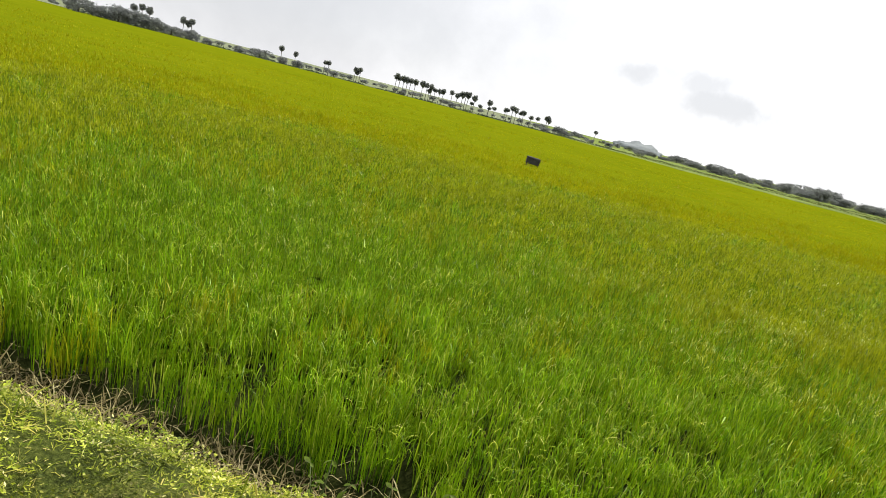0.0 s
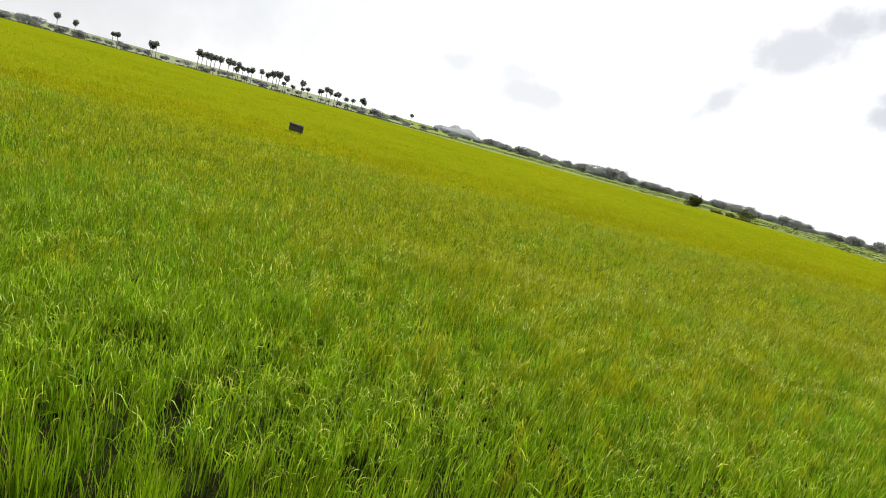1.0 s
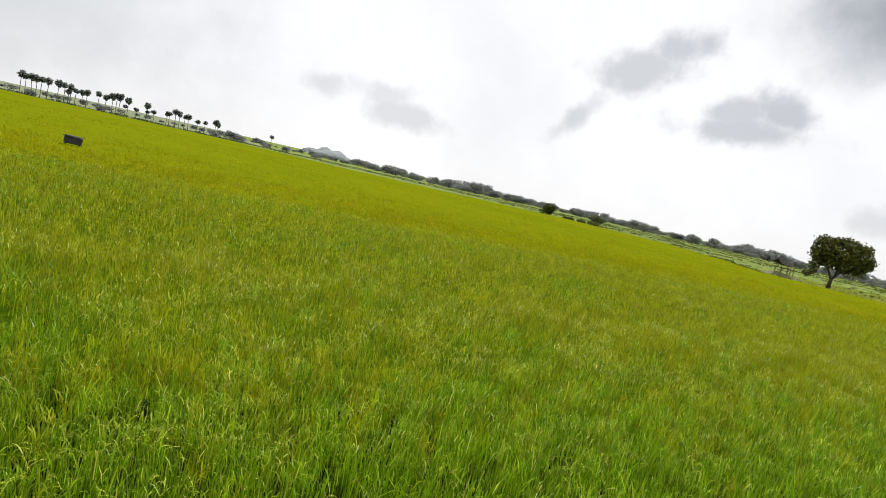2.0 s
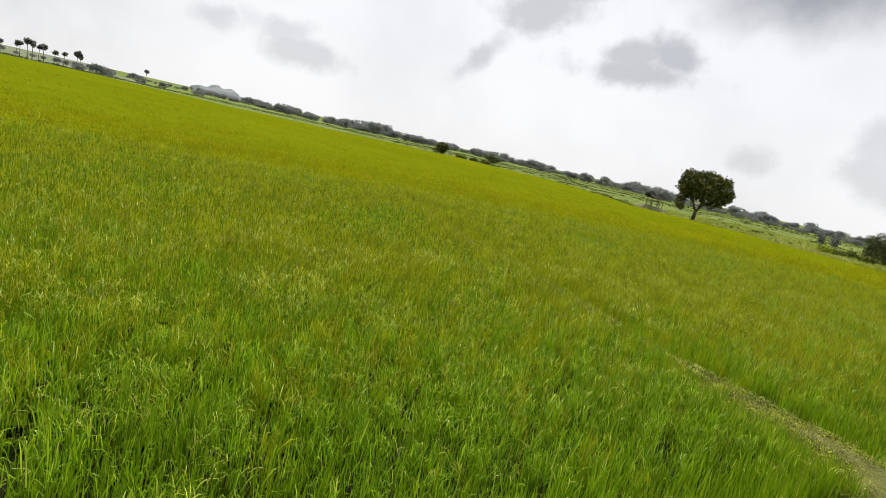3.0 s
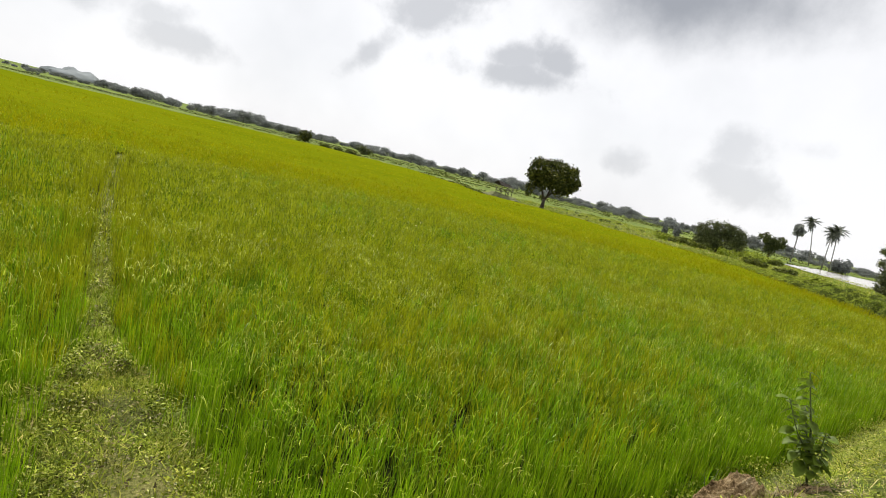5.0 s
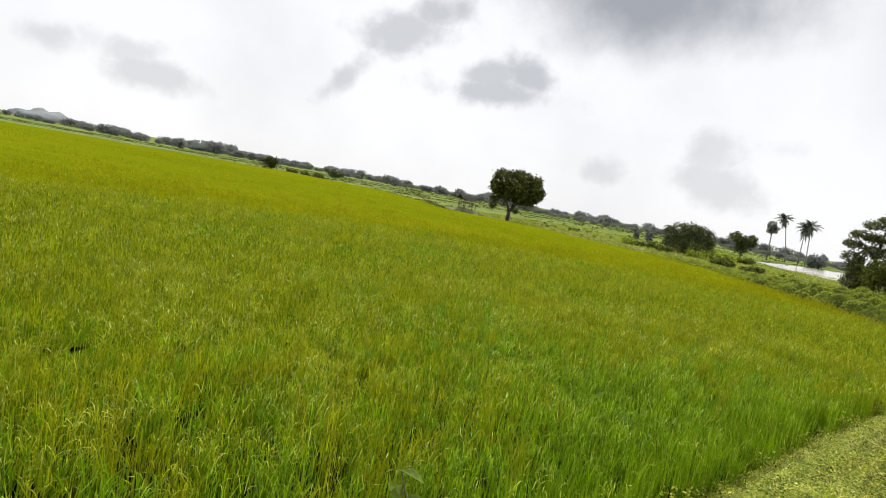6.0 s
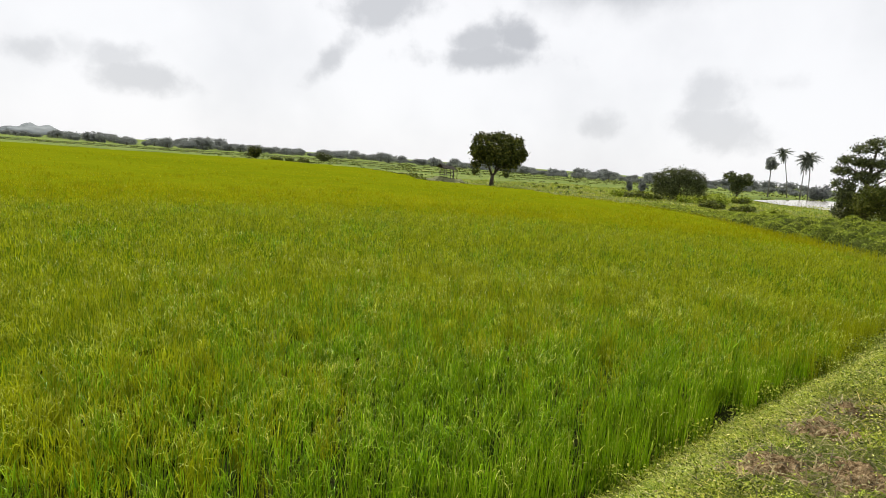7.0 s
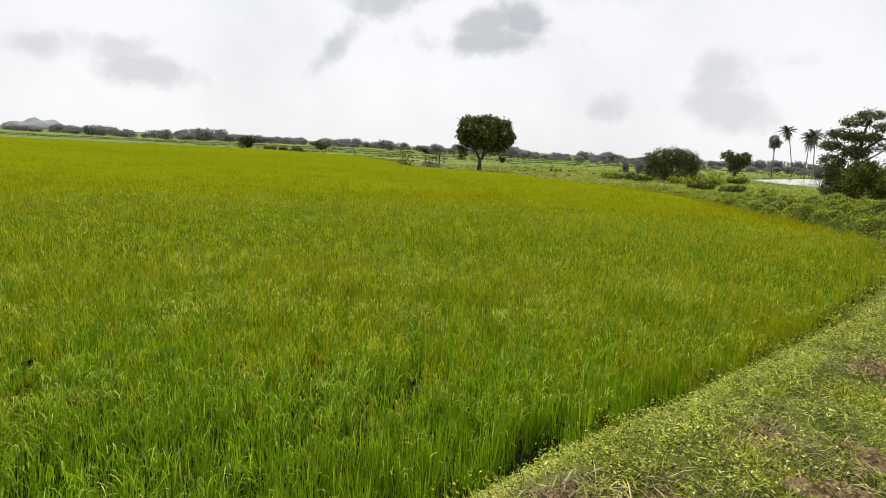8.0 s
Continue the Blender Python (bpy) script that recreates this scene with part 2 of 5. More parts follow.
SHRUB_LEAF = leaf_material("olive_shrub_leaves", [(0.0, (0.05, 0.068, 0.012)), (0.5, (0.12, 0.145, 0.02)), (0.85, (0.21, 0.235, 0.035)), (1.0, (0.32, 0.32, 0.08))], big_scale=1.0, tint=(0.6, 0.65, 0.6), tint_amount=0.7, translucent=0.25)
# grey of the distance haze is mixed into these leaf colours
HAZE_LEAF = leaf_material("haze_grey_foliage", [(0.0, (0.175, 0.185, 0.18)), (0.6, (0.25, 0.263, 0.248)), (1.0, (0.335, 0.345, 0.30))], big_scale=0.08, tint=(0.85, 0.92, 1.0), tint_amount=0.6, translucent=0.5, rough=0.8)
# fronds paled to grey: distance haze put into their colour
HAZE_PALM_LEAF = leaf_material("haze_paled_fronds", [(0.0, (0.15, 0.165, 0.155)), (0.7, (0.22, 0.235, 0.21)), (1.0, (0.31, 0.31, 0.26))], big_scale=0.4, translucent=0.5, rough=0.6)
WEED_LEAF = leaf_material("weed_leaves", [(0.0, (0.13, 0.19, 0.022)), (0.5, (0.19, 0.26, 0.032)), (0.85, (0.28, 0.35, 0.05)), (1.0, (0.42, 0.47, 0.12))], big_scale=9.0, tint=(0.6, 0.7, 0.5), tint_amount=0.8, translucent=0.4, rough=0.5, gloss=0.15, plant_scale=16.0, plant_amount=0.6)
BARK = surface_material("bark", [(0.3, (0.035, 0.028, 0.022)), (0.7, (0.11, 0.09, 0.07))], 2.0, 14.0, 0.9, 0.6, 0.03)
PALM_BARK = surface_material("palm_bark", [(0.3, (0.14, 0.13, 0.12)), (0.7, (0.28, 0.265, 0.245))], 2.0, 9.0, 0.9, 0.5, 0.03)
SOIL = surface_material("red_brown_soil", [(0.36, (0.07, 0.044, 0.020)), (0.46, (0.24, 0.160, 0.078)), (0.55, (0.43, 0.31, 0.165)), (0.66, (0.62, 0.50, 0.32))], 9.0, 42.0, 0.95, 1.0, 0.06)
# dark green that paints the shade between stems, low in the stand
UNDER_SHADE = surface_material("rice_stem_shade", [(0.3, (0.024, 0.050, 0.002)), (0.5, (0.048, 0.082, 0.003)), (0.7, (0.085, 0.12, 0.004))], 0.5, 9.0, 1.0, 0.8, 0.05, spec=0.0)
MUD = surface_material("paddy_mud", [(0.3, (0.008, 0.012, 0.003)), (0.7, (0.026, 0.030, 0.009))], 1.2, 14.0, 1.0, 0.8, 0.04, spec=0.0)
TURF = surface_material("turf_and_soil", [(0.36, (0.030, 0.040, 0.010)), (0.48, (0.09, 0.115, 0.020)), (0.58, (0.18, 0.19, 0.045)), (0.70, (0.33, 0.27, 0.13))], 2.4, 60.0, 0.95, 1.0, 0.05)
PLAIN = surface_material("distant_fields", [(0.38, (0.045, 0.072, 0.014)), (0.47, (0.095, 0.135, 0.022)), (0.55, (0.150, 0.190, 0.034)), (0.64, (0.23, 0.235, 0.085))], 0.06, 0.9, 0.95, 0.8, 0.3)
TRODDEN = surface_material("trodden_bund_earth", [(0.36, (0.045, 0.052, 0.014)), (0.48, (0.125, 0.138, 0.036)), (0.58, (0.225, 0.222, 0.065)), (0.70, (0.37, 0.325, 0.14))], 2.4, 40.0, 0.95, 1.0, 0.05)
# far ground behind the palms, with the haze painted in as a paler tone
HAZE_PLAIN = surface_material("haze_paled_plain", [(0.36, (0.10, 0.120, 0.060)), (0.5, (0.145, 0.165, 0.09)), (0.66, (0.20, 0.21, 0.14))], 0.03, 0.4, 0.95, 0.5, 0.3)
# weeds darkened so that the shadow along the bund edges is in the colour
BUND = surface_material("bund_weeds_and_shade", [(0.3, (0.028, 0.038, 0.010)), (0.6, (0.055, 0.070, 0.018)), (0.75, (0.10, 0.10, 0.035))], 0.4, 4.0, 0.95, 0.8, 0.15)
ROAD = surface_material("dirt_road", [(0.3, (0.20, 0.15, 0.11)), (0.7, (0.38, 0.32, 0.26))], 0.6, 12.0, 0.95, 0.6, 0.02)
THATCH = surface_material("weathered_thatch", [(0.3, (0.035, 0.030, 0.026)), (0.7, (0.13, 0.115, 0.10))], 3.0, 22.0, 0.95, 0.8, 0.03)
POLE = surface_material("grey_poles", [(0.3, (0.06, 0.05, 0.04)), (0.7, (0.16, 0.14, 0.12))], 3.0, 18.0, 0.9, 0.5, 0.01)
STRAW = surface_material("dry_straw", [(0.3, (0.09, 0.105, 0.04)), (0.7, (0.23, 0.23, 0.12))], 1.5, 12.0, 0.95, 0.9, 0.05)
TARP = surface_material("dark_tarpaulin", [(0.3, (0.018, 0.018, 0.020)), (0.7, (0.075, 0.072, 0.072))], 3.0, 25.0, 0.6, 0.4, 0.01)
# the hill's blue-grey has the haze mixed into its colour
HILL = surface_material("hazy_hill_scrub", [(0.3, (0.17, 0.19, 0.20)), (0.7, (0.25, 0.27, 0.27))], 0.02, 0.3, 0.95, 0.6, 1.0)

WATER, _n, _l, _b = base_material("pond_water")
_b.inputs["Base Color"].default_value = (0.36, 0.34, 0.29, 1)
_b.inputs["Roughness"].default_value = 0.15
_wn = noise_node(_n, _l, 1.5, 3.0, 0.5)
_bp = _n.new("ShaderNodeBump")
_bp.inputs["Strength"].default_value, _bp.inputs["Distance"].default_value = 0.8, 0.1
_l.new(_wn.outputs[0], _bp.inputs["Height"])
_l.new(_bp.outputs[0], _b.inputs["Normal"])


# ---- mesh helpers ----
def link_mesh(name, me, material, parent=None, label=""):
    me.materials.append(material)
    ob = new(name, me)
    if parent is not None:
        ob.parent = parent
    if label:
        tagged(ob, label)
    return ob


def part(name, bm, material, parent=None, label="", smooth=True):
    me = bpy.data.meshes.new(name)
    bm.to_mesh(me)
    bm.free()
    if smooth:
        me.polygons.foreach_set("use_smooth", [True] * len(me.polygons))
    return link_mesh(name, me, material, parent, label)


def tri_mesh(name, verts, tris, along=None):
    me = bpy.data.meshes.new(name)
    n = len(tris)
    me.vertices.add(len(verts))
    me.vertices.foreach_set("co", np.ascontiguousarray(verts, dtype=np.float32).ravel())
    me.loops.add(3 * n)
    me.loops.foreach_set("vertex_index", np.ascontiguousarray(tris, dtype=np.int32).ravel())
    me.polygons.add(n)
    me.polygons.foreach_set("loop_start", np.arange(0, 3 * n, 3, dtype=np.int32))
    me.polygons.foreach_set("loop_total", np.full(n, 3, dtype=np.int32))
    if along is not None:
        at = me.attributes.new("along", "FLOAT", "POINT")
        at.data.foreach_set("value", np.ascontiguousarray(along, dtype=np.float32))
    me.update(calc_edges=True)
    me.validate()
    return me


def blades(rng, base, height, width, lean, droop, levels):
    """Tapered bending blades as triangle strips: vertices, triangles, place along the blade."""
    n = len(base)
    yaw = rng.uniform(0, 2 * np.pi, n)
    out = np.stack([np.cos(yaw), np.sin(yaw), 0 * yaw], 1)
    face = yaw + np.pi / 2 + rng.normal(0, 0.5, n)
    side = np.stack([np.cos(face), np.sin(face), 0 * face], 1)
    us = {1: [0.0, 1.0], 2: [0.0, 0.6, 1.0], 3: [0.0, 0.4, 0.75, 1.0]}[levels]
    rows, al = [], []
    for u in us:
        centre = base + out * (lean * u + droop * u * u)[:, None]
        centre[:, 2] += height * u - 0.75 * droop * u ** 3
        w = width * {0.0: 0.8, 0.4: 1.0, 0.6: 0.9, 0.75: 0.7, 1.0: 0.0}[u] * 0.5
        if u < 1:
            rows += [centre - side * w[:, None], centre + side * w[:, None]]
            al += [np.full(n, u), np.full(n, u)]
        else:
            rows.append(centre)
            al.append(np.full(n, u))
    k = len(rows)
    verts = np.stack(rows, 1).reshape(-1, 3)
    along = np.stack(al, 1).ravel()
    local = []
    for j in range(levels - 1):
        a = 2 * j
        local += [(a, a + 1, a + 3), (a, a + 3, a + 2)]
    a = 2 * (levels - 1)
    local.append((a, a + 1, a + 2))
    tris = (np.arange(n)[:, None, None] * k + np.array(local)[None]).reshape(-1, 3)
    return verts, tris, along


def leaves(rng, centre, size, stretch=1.6, flat=0.0):
    """Loose leaves, each a diamond folded along its rib: vertices, triangles."""
    n = len(centre)
    d = rng.normal(0, 1, (n, 3))
    d[:, 2] *= 1 - flat
    d /= np.linalg.norm(d, axis=1)[:, None] + 1e-9
    e = np.cross(d, rng.normal(0, 1, (n, 3)))
    e /= np.linalg.norm(e, axis=1)[:, None] + 1e-9
    e[:, 2] *= 1 - flat
    e /= np.linalg.norm(e, axis=1)[:, None] + 1e-9
    up = np.cross(d, e)
    s = size[:, None]
    rows = [centre - d * s * stretch * 0.5, centre + e * s * 0.5 + up * s * 0.12, centre + d * s * stretch * 0.5, centre - e * s * 0.5 + up * s * 0.12]
    verts = np.stack(rows, 1).reshape(-1, 3)
    tris = (np.arange(n)[:, None, None] * 4 + np.array([(0, 1, 2), (0, 2, 3)])[None]).reshape(-1, 3)
    return verts, tris


def tube(bm, points, radii, sides=7):
    """A tapered limb through the given points."""
    rings = []
    for i, p in enumerate(points):
        p = Vector(p)
        nxt = Vector(points[min(i + 1, len(points) - 1)]) - Vector(points[max(i - 1, 0)])
        q = nxt.to_track_quat("Z", "Y")
        rings.append([bm.verts.new(p + q @ Vector((math.cos(2 * math.pi * k / sides) * radii[i], math.sin(2 * math.pi * k / sides) * radii[i], 0))) for k in range(sides)])
    for a, b in zip(rings, rings[1:]):
        for k in range(sides):
            bm.faces.new((a[k], a[(k + 1) % sides], b[(k + 1) % sides], b[k]))
    bm.faces.new(rings[0][::-1])
    bm.faces.new(rings[-1])


def thing(name, m, label, category, group="", kind=""):
    ob = new(name)
    ob.matrix_basis = m
    ob.empty_display_size = 0.2
    return tagged(ob, label, category, group, kind)


# ---- the plan ----
# foot of the road bank, where the rice begins, and the far rim of the paddy
BANK = [(-60, 6.2), (-20, 4.2), (-2.8, 3.31), (-0.5, 3.06), (8, 2.65), (16.6, 2.3), (18.8, 2.45), (19.7, 2.2), (21.9, 1.94), (25, 1.85), (29.3, 1.9), (33.7, 1.75),
        (38, 1.85), (43.1, 2.3), (48, 3.2), (52.7, 4.6), (55, 7.2), (59.5, 11.6), (65.3, 17.3), (69.8, 25), (73.5, 37)]
RIM = [(71, 54), (80, 68), (90, 90), (86, 118), (62, 124), (40, 135), (22, 165), (10, 190), (-40, 192), (-170, 192), (-170, 10)]
FIELD = np.array(BANK + RIM, float)
BANK_LINE = np.array(BANK, float)
# middle of the earth bund between the two plots, with its half width
BUND_LINE = np.array([(17.9, 1.0), (18.25, 2.6), (18.40, 3.2), (18.52, 4.1), (18.60, 4.8), (18.72, 5.35), (18.86, 6.2), (19.18, 7.5), (20.0, 11.2), (22.0, 19.4), (23.2, 23.8), (27.5, 47.3)], float)
BUND_HALF = [0.6, 0.60, 0.48, 0.44, 0.34, 0.20, 0.11, 0.09, 0.10, 0.13, 0.11, 0.04]



def line_distance(p, line):
    """Distance of the points p (n, 2) from a polyline, and the place along it."""
    best = np.full(len(p), 1e9)
    where = np.zeros(len(p))
    for i, (a, b) in enumerate(zip(line[:-1], line[1:])):
        ab = b - a
        u = np.clip(((p - a) @ ab) / (ab @ ab), 0, 1)
        d = np.hypot(*(p - a - u[:, None] * ab).T)
        near = d < best
        best[near] = d[near]
        where[near] = i + u[near]
    return best, where


def inside(p, poly):
    x, y = p.T
    hit = np.zeros(len(p), bool)
    for (x0, y0), (x1, y1) in zip(poly, np.roll(poly, -1, 0)):
        if y0 != y1:
            hit ^= ((y0 > y) != (y1 > y)) & (x < (x1 - x0) * (y - y0) / (y1 - y0) + x0)
    return hit


def smooth(x, a, b):
    u = np.clip((x - a) / (b - a), 0, 1)
    return u * u * (3 - 2 * u)


def wavy(p, scale, seed=0.0):
    """Soft rolling values between about -1 and 1."""
    x, y = p[:, 0] / scale + seed, p[:, 1] / scale - seed
    return (np.sin(x * 2.1 + 1.3 * np.sin(y * 1.7)) + np.sin(y * 2.6 + 1.1 * np.sin(x * 1.9 + 2)) + 0.6 * np.sin(3.7 * x - 2.9 * y + 1)) / 2.6


def ground_height(p):
    d, where = line_distance(p, BANK_LINE)
    out = ~inside(p, FIELD)
    high = 1.12 - 0.72 * smooth(where, 15.5, 18.6)
    bank = 0.12 + (high - 0.12) * smooth(d, -0.1, 1.35 + 1.7 * smooth(where, 12.4, 14.0)) - (high - 0.3) * smooth(d, 7.5, 12.0)
    bank += 0.04 * wavy(p, 0.9) * smooth(d, 0.1, 0.8) * (1 - smooth(d, 2.2, 3.0))
    road_side = (where > 0.02) & (where < 19.98)
    z = np.where(out, np.where(road_side, bank, 0.25), 0.02 + 0.02 * wavy(p, 1.1))
    return z


# ---- ground ----
def growing(start, stop, step, factor):
    vals = [start]
    while abs(vals[-1] - start) < abs(stop - start):
        vals.append(vals[-1] + math.copysign(step, stop - start))
        step *= factor
    return vals[1:]


gx = np.array(growing(-10, -4200, 0.4, 1.22)[::-1] + list(np.arange(-10, 62, 0.25)) + growing(62, 4200, 0.4, 1.18))
gy = np.array(growing(-8, -4200, 0.4, 1.25)[::-1] + list(np.arange(-8, 9, 0.2)) + growing(9, 60, 0.25, 1.03) + growing(62, 4300, 2.0, 1.16))


def grid_faces(nx, ny):
    i, j = np.meshgrid(np.arange(nx - 1), np.arange(ny - 1), indexing="ij")
    a = (i * ny + j).ravel()
    return a, np.concatenate([np.stack([a, a + ny, a + ny + 1], 1), np.stack([a, a + ny + 1, a + 1], 1)])


XX, YY = np.meshgrid(gx, gy, indexing="ij")
flat = np.stack([XX.ravel(), YY.ravel()], 1)
gz = ground_height(flat)
_a, gt = grid_faces(len(gx), len(gy))
ground_me = tri_mesh("ground", np.column_stack([flat, gz]), gt)
ground = link_mesh("ground", ground_me, TURF)
for m in (MUD, PLAIN, HAZE_PLAIN):
    ground_me.materials.append(m)
mid = np.column_stack([flat, gz])[gt].mean(1)[:, :2]
db, _w = line_distance(mid, BANK_LINE)
# slot 3 is the haze-toned ground beyond the palm row
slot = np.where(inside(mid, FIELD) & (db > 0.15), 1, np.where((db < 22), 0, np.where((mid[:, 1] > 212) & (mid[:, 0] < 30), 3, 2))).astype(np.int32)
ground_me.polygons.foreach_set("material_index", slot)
ground_me.polygons.foreach_set("use_smooth", np.ones(len(gt), bool))
tagged(ground, "flat farmland of mud, turf and distant green fields", "ground", kind="structure")


def strip(name, line, offset, half, lift, material, label, category, wob=0.0, seed=1):
    """A ribbon draped over the ground beside a polyline."""
    rng = np.random.default_rng(seed)
    line = np.array(line, float)
    seg = np.hypot(*np.diff(line, axis=0).T)
    s = np.concatenate([[0], np.cumsum(seg)])
    u = np.arange(0, s[-1], 0.8)
    px, py = np.interp(u, s, line[:, 0]), np.interp(u, s, line[:, 1])
    t = np.stack([np.gradient(px), np.gradient(py)], 1)
    t /= np.hypot(*t.T)[:, None]
    nrm = np.stack([t[:, 1], -t[:, 0]], 1)
    cols = np.linspace(-half, half, 5)
    pts = np.concatenate([np.stack([px, py], 1) + nrm * (offset + c + wob * rng.normal(0, 1, len(u)) * (abs(c) > half * 0.9))[:, None] for c in cols])
    k = len(u)
    z = ground_height(pts) + lift
    f = []
    for c in range(4):
        i = np.arange(k - 1) + c * k
        f += [np.stack([i, i + 1, i + k + 1], 1), np.stack([i, i + k + 1, i + k], 1)]
    me = tri_mesh(name, np.column_stack([pts, z]), np.concatenate(f))
    ob = link_mesh(name, me, material)
    return tagged(ob, label, category, kind="structure")


strip("road", [q for q in BANK[1:19] if not 17 < q[0] < 23], 4.6, 1.5, 0.03, ROAD, "narrow unpaved dirt road on top of the grassy bank", "road", 0.12)


# ---- rice ----
rice_field = thing("rice_field", pose(0, 0, 0), "flooded paddy of dense bright green rice with yellowing ears", "rice field", kind="stuff")


def near_road(p):
    """Distance from the stretch of road along the paddy."""
    return np.hypot(np.maximum(np.maximum(-p[:, 0], p[:, 0] - 27), 0), p[:, 1])


def on_paddy(p, margin=0.0):
    d, where = line_distance(p, BUND_LINE)
    half = np.interp(where, range(len(BUND_HALF)), BUND_HALF)
    e, _ = line_distance(p, BANK_LINE)
    ragged_edge = 0.10 * wavy(p, 0.35, 3.0)
    return inside(p, FIELD) & (d > half + margin + 0.06 * wavy(p, 0.25, 1.0)) & (e > 0.05 + 0.34 * (p[:, 0] < 0.2) + margin + ragged_edge)


rng = np.random.default_rng(4)
# bands: nearest, farthest, spacing of hills, stems, leaf tips and ears per hill, width, levels of each, spread of a hill
BANDS = [(0, 6.5, 0.165, (14, 28, 10), 0.0082, (2, 2, 3), 0.048), (6.5, 12, 0.180, (6, 22, 10), 0.0115, (1, 1, 2), 0.058), (12, 25, 0.235, (2, 16, 5), 0.020, (1, 1, 1), 0.085), (25, 50, 0.42, (2, 15, 0), 0.05, (1, 1, 1), 0.18), (50, 100, 0.95, (1, 11, 0), 0.12, (1, 1, 1), 0.42)]
# lodged gaps in the stand: place, reach along the rows and across, turn
GAPS = [(29.4, 8.7, 0.5, 0.16, 40), (27.95, 6.4, 0.35, 0.12, -30), (28.45, 6.0, 0.45, 0.12, -30), (30.5, 3.7, 0.45, 0.16, 50), (29.85, 3.5, 0.3, 0.14, 40), (30.25, 1.95, 0.35, 0.25, 0), (20.8, 7.5, 0.14, 0.35, 0), (21.4, 9.2, 0.12, 0.3, 0), (3.2, 3.0, 0.16, 0.35, 20), (24.6, 2.6, 0.35, 0.15, 0)]


def rice_part(name, v, t, al, levels, choice, mat):
    """The chosen blades of a set, as one mesh of the field."""
    vm = np.repeat(choice, 2 * levels + 1)
    tm = (np.cumsum(vm) - 1)[t[np.repeat(choice, 2 * levels - 1)]]
    if len(tm):
        link_mesh(name, tri_mesh(name, v[vm], tm, al[vm]), mat, rice_field)


for b0, b1, gap, counts, width, depth, spread in BANDS:
    x0, x1, y1 = max(-b1 - 4, -70), min(31 + b1 * 1.0, 92), b1
    hx, hy = np.meshgrid(np.arange(x0, x1, gap), np.arange(1, y1, gap), indexing="ij")
    p = np.stack([hx.ravel(), hy.ravel()], 1) + rng.normal(0, 0.3 * gap, (hx.size, 2))
    d = near_road(p) * rng.uniform(0.94, 1.06, len(p))
    p = p[(d >= b0) & (d < b1) & (p[:, 0] > -0.9 * p[:, 1] - 8) & on_paddy(p)]
    # thin spots and lodged patches
    p = p[rng.uniform(0, 1, len(p)) > 0.08 + 0.6 * smooth(wavy(p, 1.3, 5.0), 0.72, 1.0)]
    for gx_, gy_, ra, rb, turn in GAPS:
        dx, dy = p[:, 0] - gx_, p[:, 1] - gy_
        ca, sa = math.cos(radians(turn)), math.sin(radians(turn))
        r = np.hypot((dx * ca + dy * sa) / ra, (dy * ca - dx * sa) / rb)
        p = p[r + 0.3 * rng.normal(0, 1, len(p)) > 0.8]
    hill_tall = (0.50 + 0.05 * wavy(p, 4.0, 2.0) + 0.05 * wavy(p, 0.8, 7.0)) * rng.uniform(0.78, 1.14, len(p))
    # patchy ripening, plus yellow painted in by distance for the low-angle look across ears
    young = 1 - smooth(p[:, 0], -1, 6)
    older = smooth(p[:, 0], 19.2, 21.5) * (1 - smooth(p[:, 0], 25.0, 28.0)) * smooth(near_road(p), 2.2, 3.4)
    hill_yellower = rng.uniform(0, 1, len(p)) < 0.9 * smooth(near_road(p), 3.0 + 4 * young, 10 + 7 * young) + (0.10 + 0.2 * smooth(near_road(p), 4, 9)) * wavy(p, 2.6, 4.0) + 0.34 * older
    eared = smooth(wavy(p, 1.1, 6.0) + 0.5 * wavy(p, 0.45, 2.0) + rng.normal(0, 0.35, len(p)), -0.35, 0.6) * (0.45 + 0.55 * smooth(near_road(p), 2.6, 4.5)) * (0.85 - 0.5 * young)
    rim, _w = line_distance(p, BANK_LINE)
    path, at = line_distance(p, BUND_LINE)
    # the stand closes over the far end of the bund
    inner = smooth(np.minimum(rim, path - np.interp(at, range(len(BUND_HALF)), BUND_HALF) + 5 * smooth(at, 9.3, 10.3)), 0.15, 0.75)
    for what, count, levels in zip(("stems", "tips", "ears"), counts, depth):
        if not count:
            continue
        tall, yellower = np.repeat(hill_tall, count), np.repeat(hill_yellower, count)
        n = len(tall)
        base = np.column_stack([np.repeat(p, count, 0) + rng.normal(0, spread * (0.8 if what == "stems" else 1.25), (n, 2)), np.full(n, 0.02)])
        if what == "stems":
            high, lean, droop = tall * rng.uniform(0.6, 1.0, n), np.abs(rng.normal(0.03, 0.025, n)), np.abs(rng.normal(0.02, 0.02, n))
        elif what == "tips":
            top = rng.uniform(0.34, 0.86, n)
            start = top * np.repeat(inner, count)
            base[:, 2] = tall * start
            high = tall * (top - start + rng.uniform(0.20, 0.40, n).clip(0.16, 1.14 - top))
            lean, droop = np.abs(rng.normal(0.03, 0.03, n)), np.where(rng.uniform(0, 1, n) < 0.3, rng.uniform(0.04, 0.10, n), np.abs(rng.normal(0.01, 0.015, n)))
        else:
            base[:, 2] = tall * rng.uniform(0.70, 0.92, n)
            droop = rng.uniform(0.04, 0.11, n)
            high, lean = 0.04 + 0.75 * droop * rng.uniform(0.7, 1.25, n), np.abs(rng.normal(0.02, 0.02, n))
        v, t, al = blades(rng, base, high, width * rng.uniform(0.7, 1.3, n) * (0.68 if what == "ears" else 1.0), lean, droop, levels)
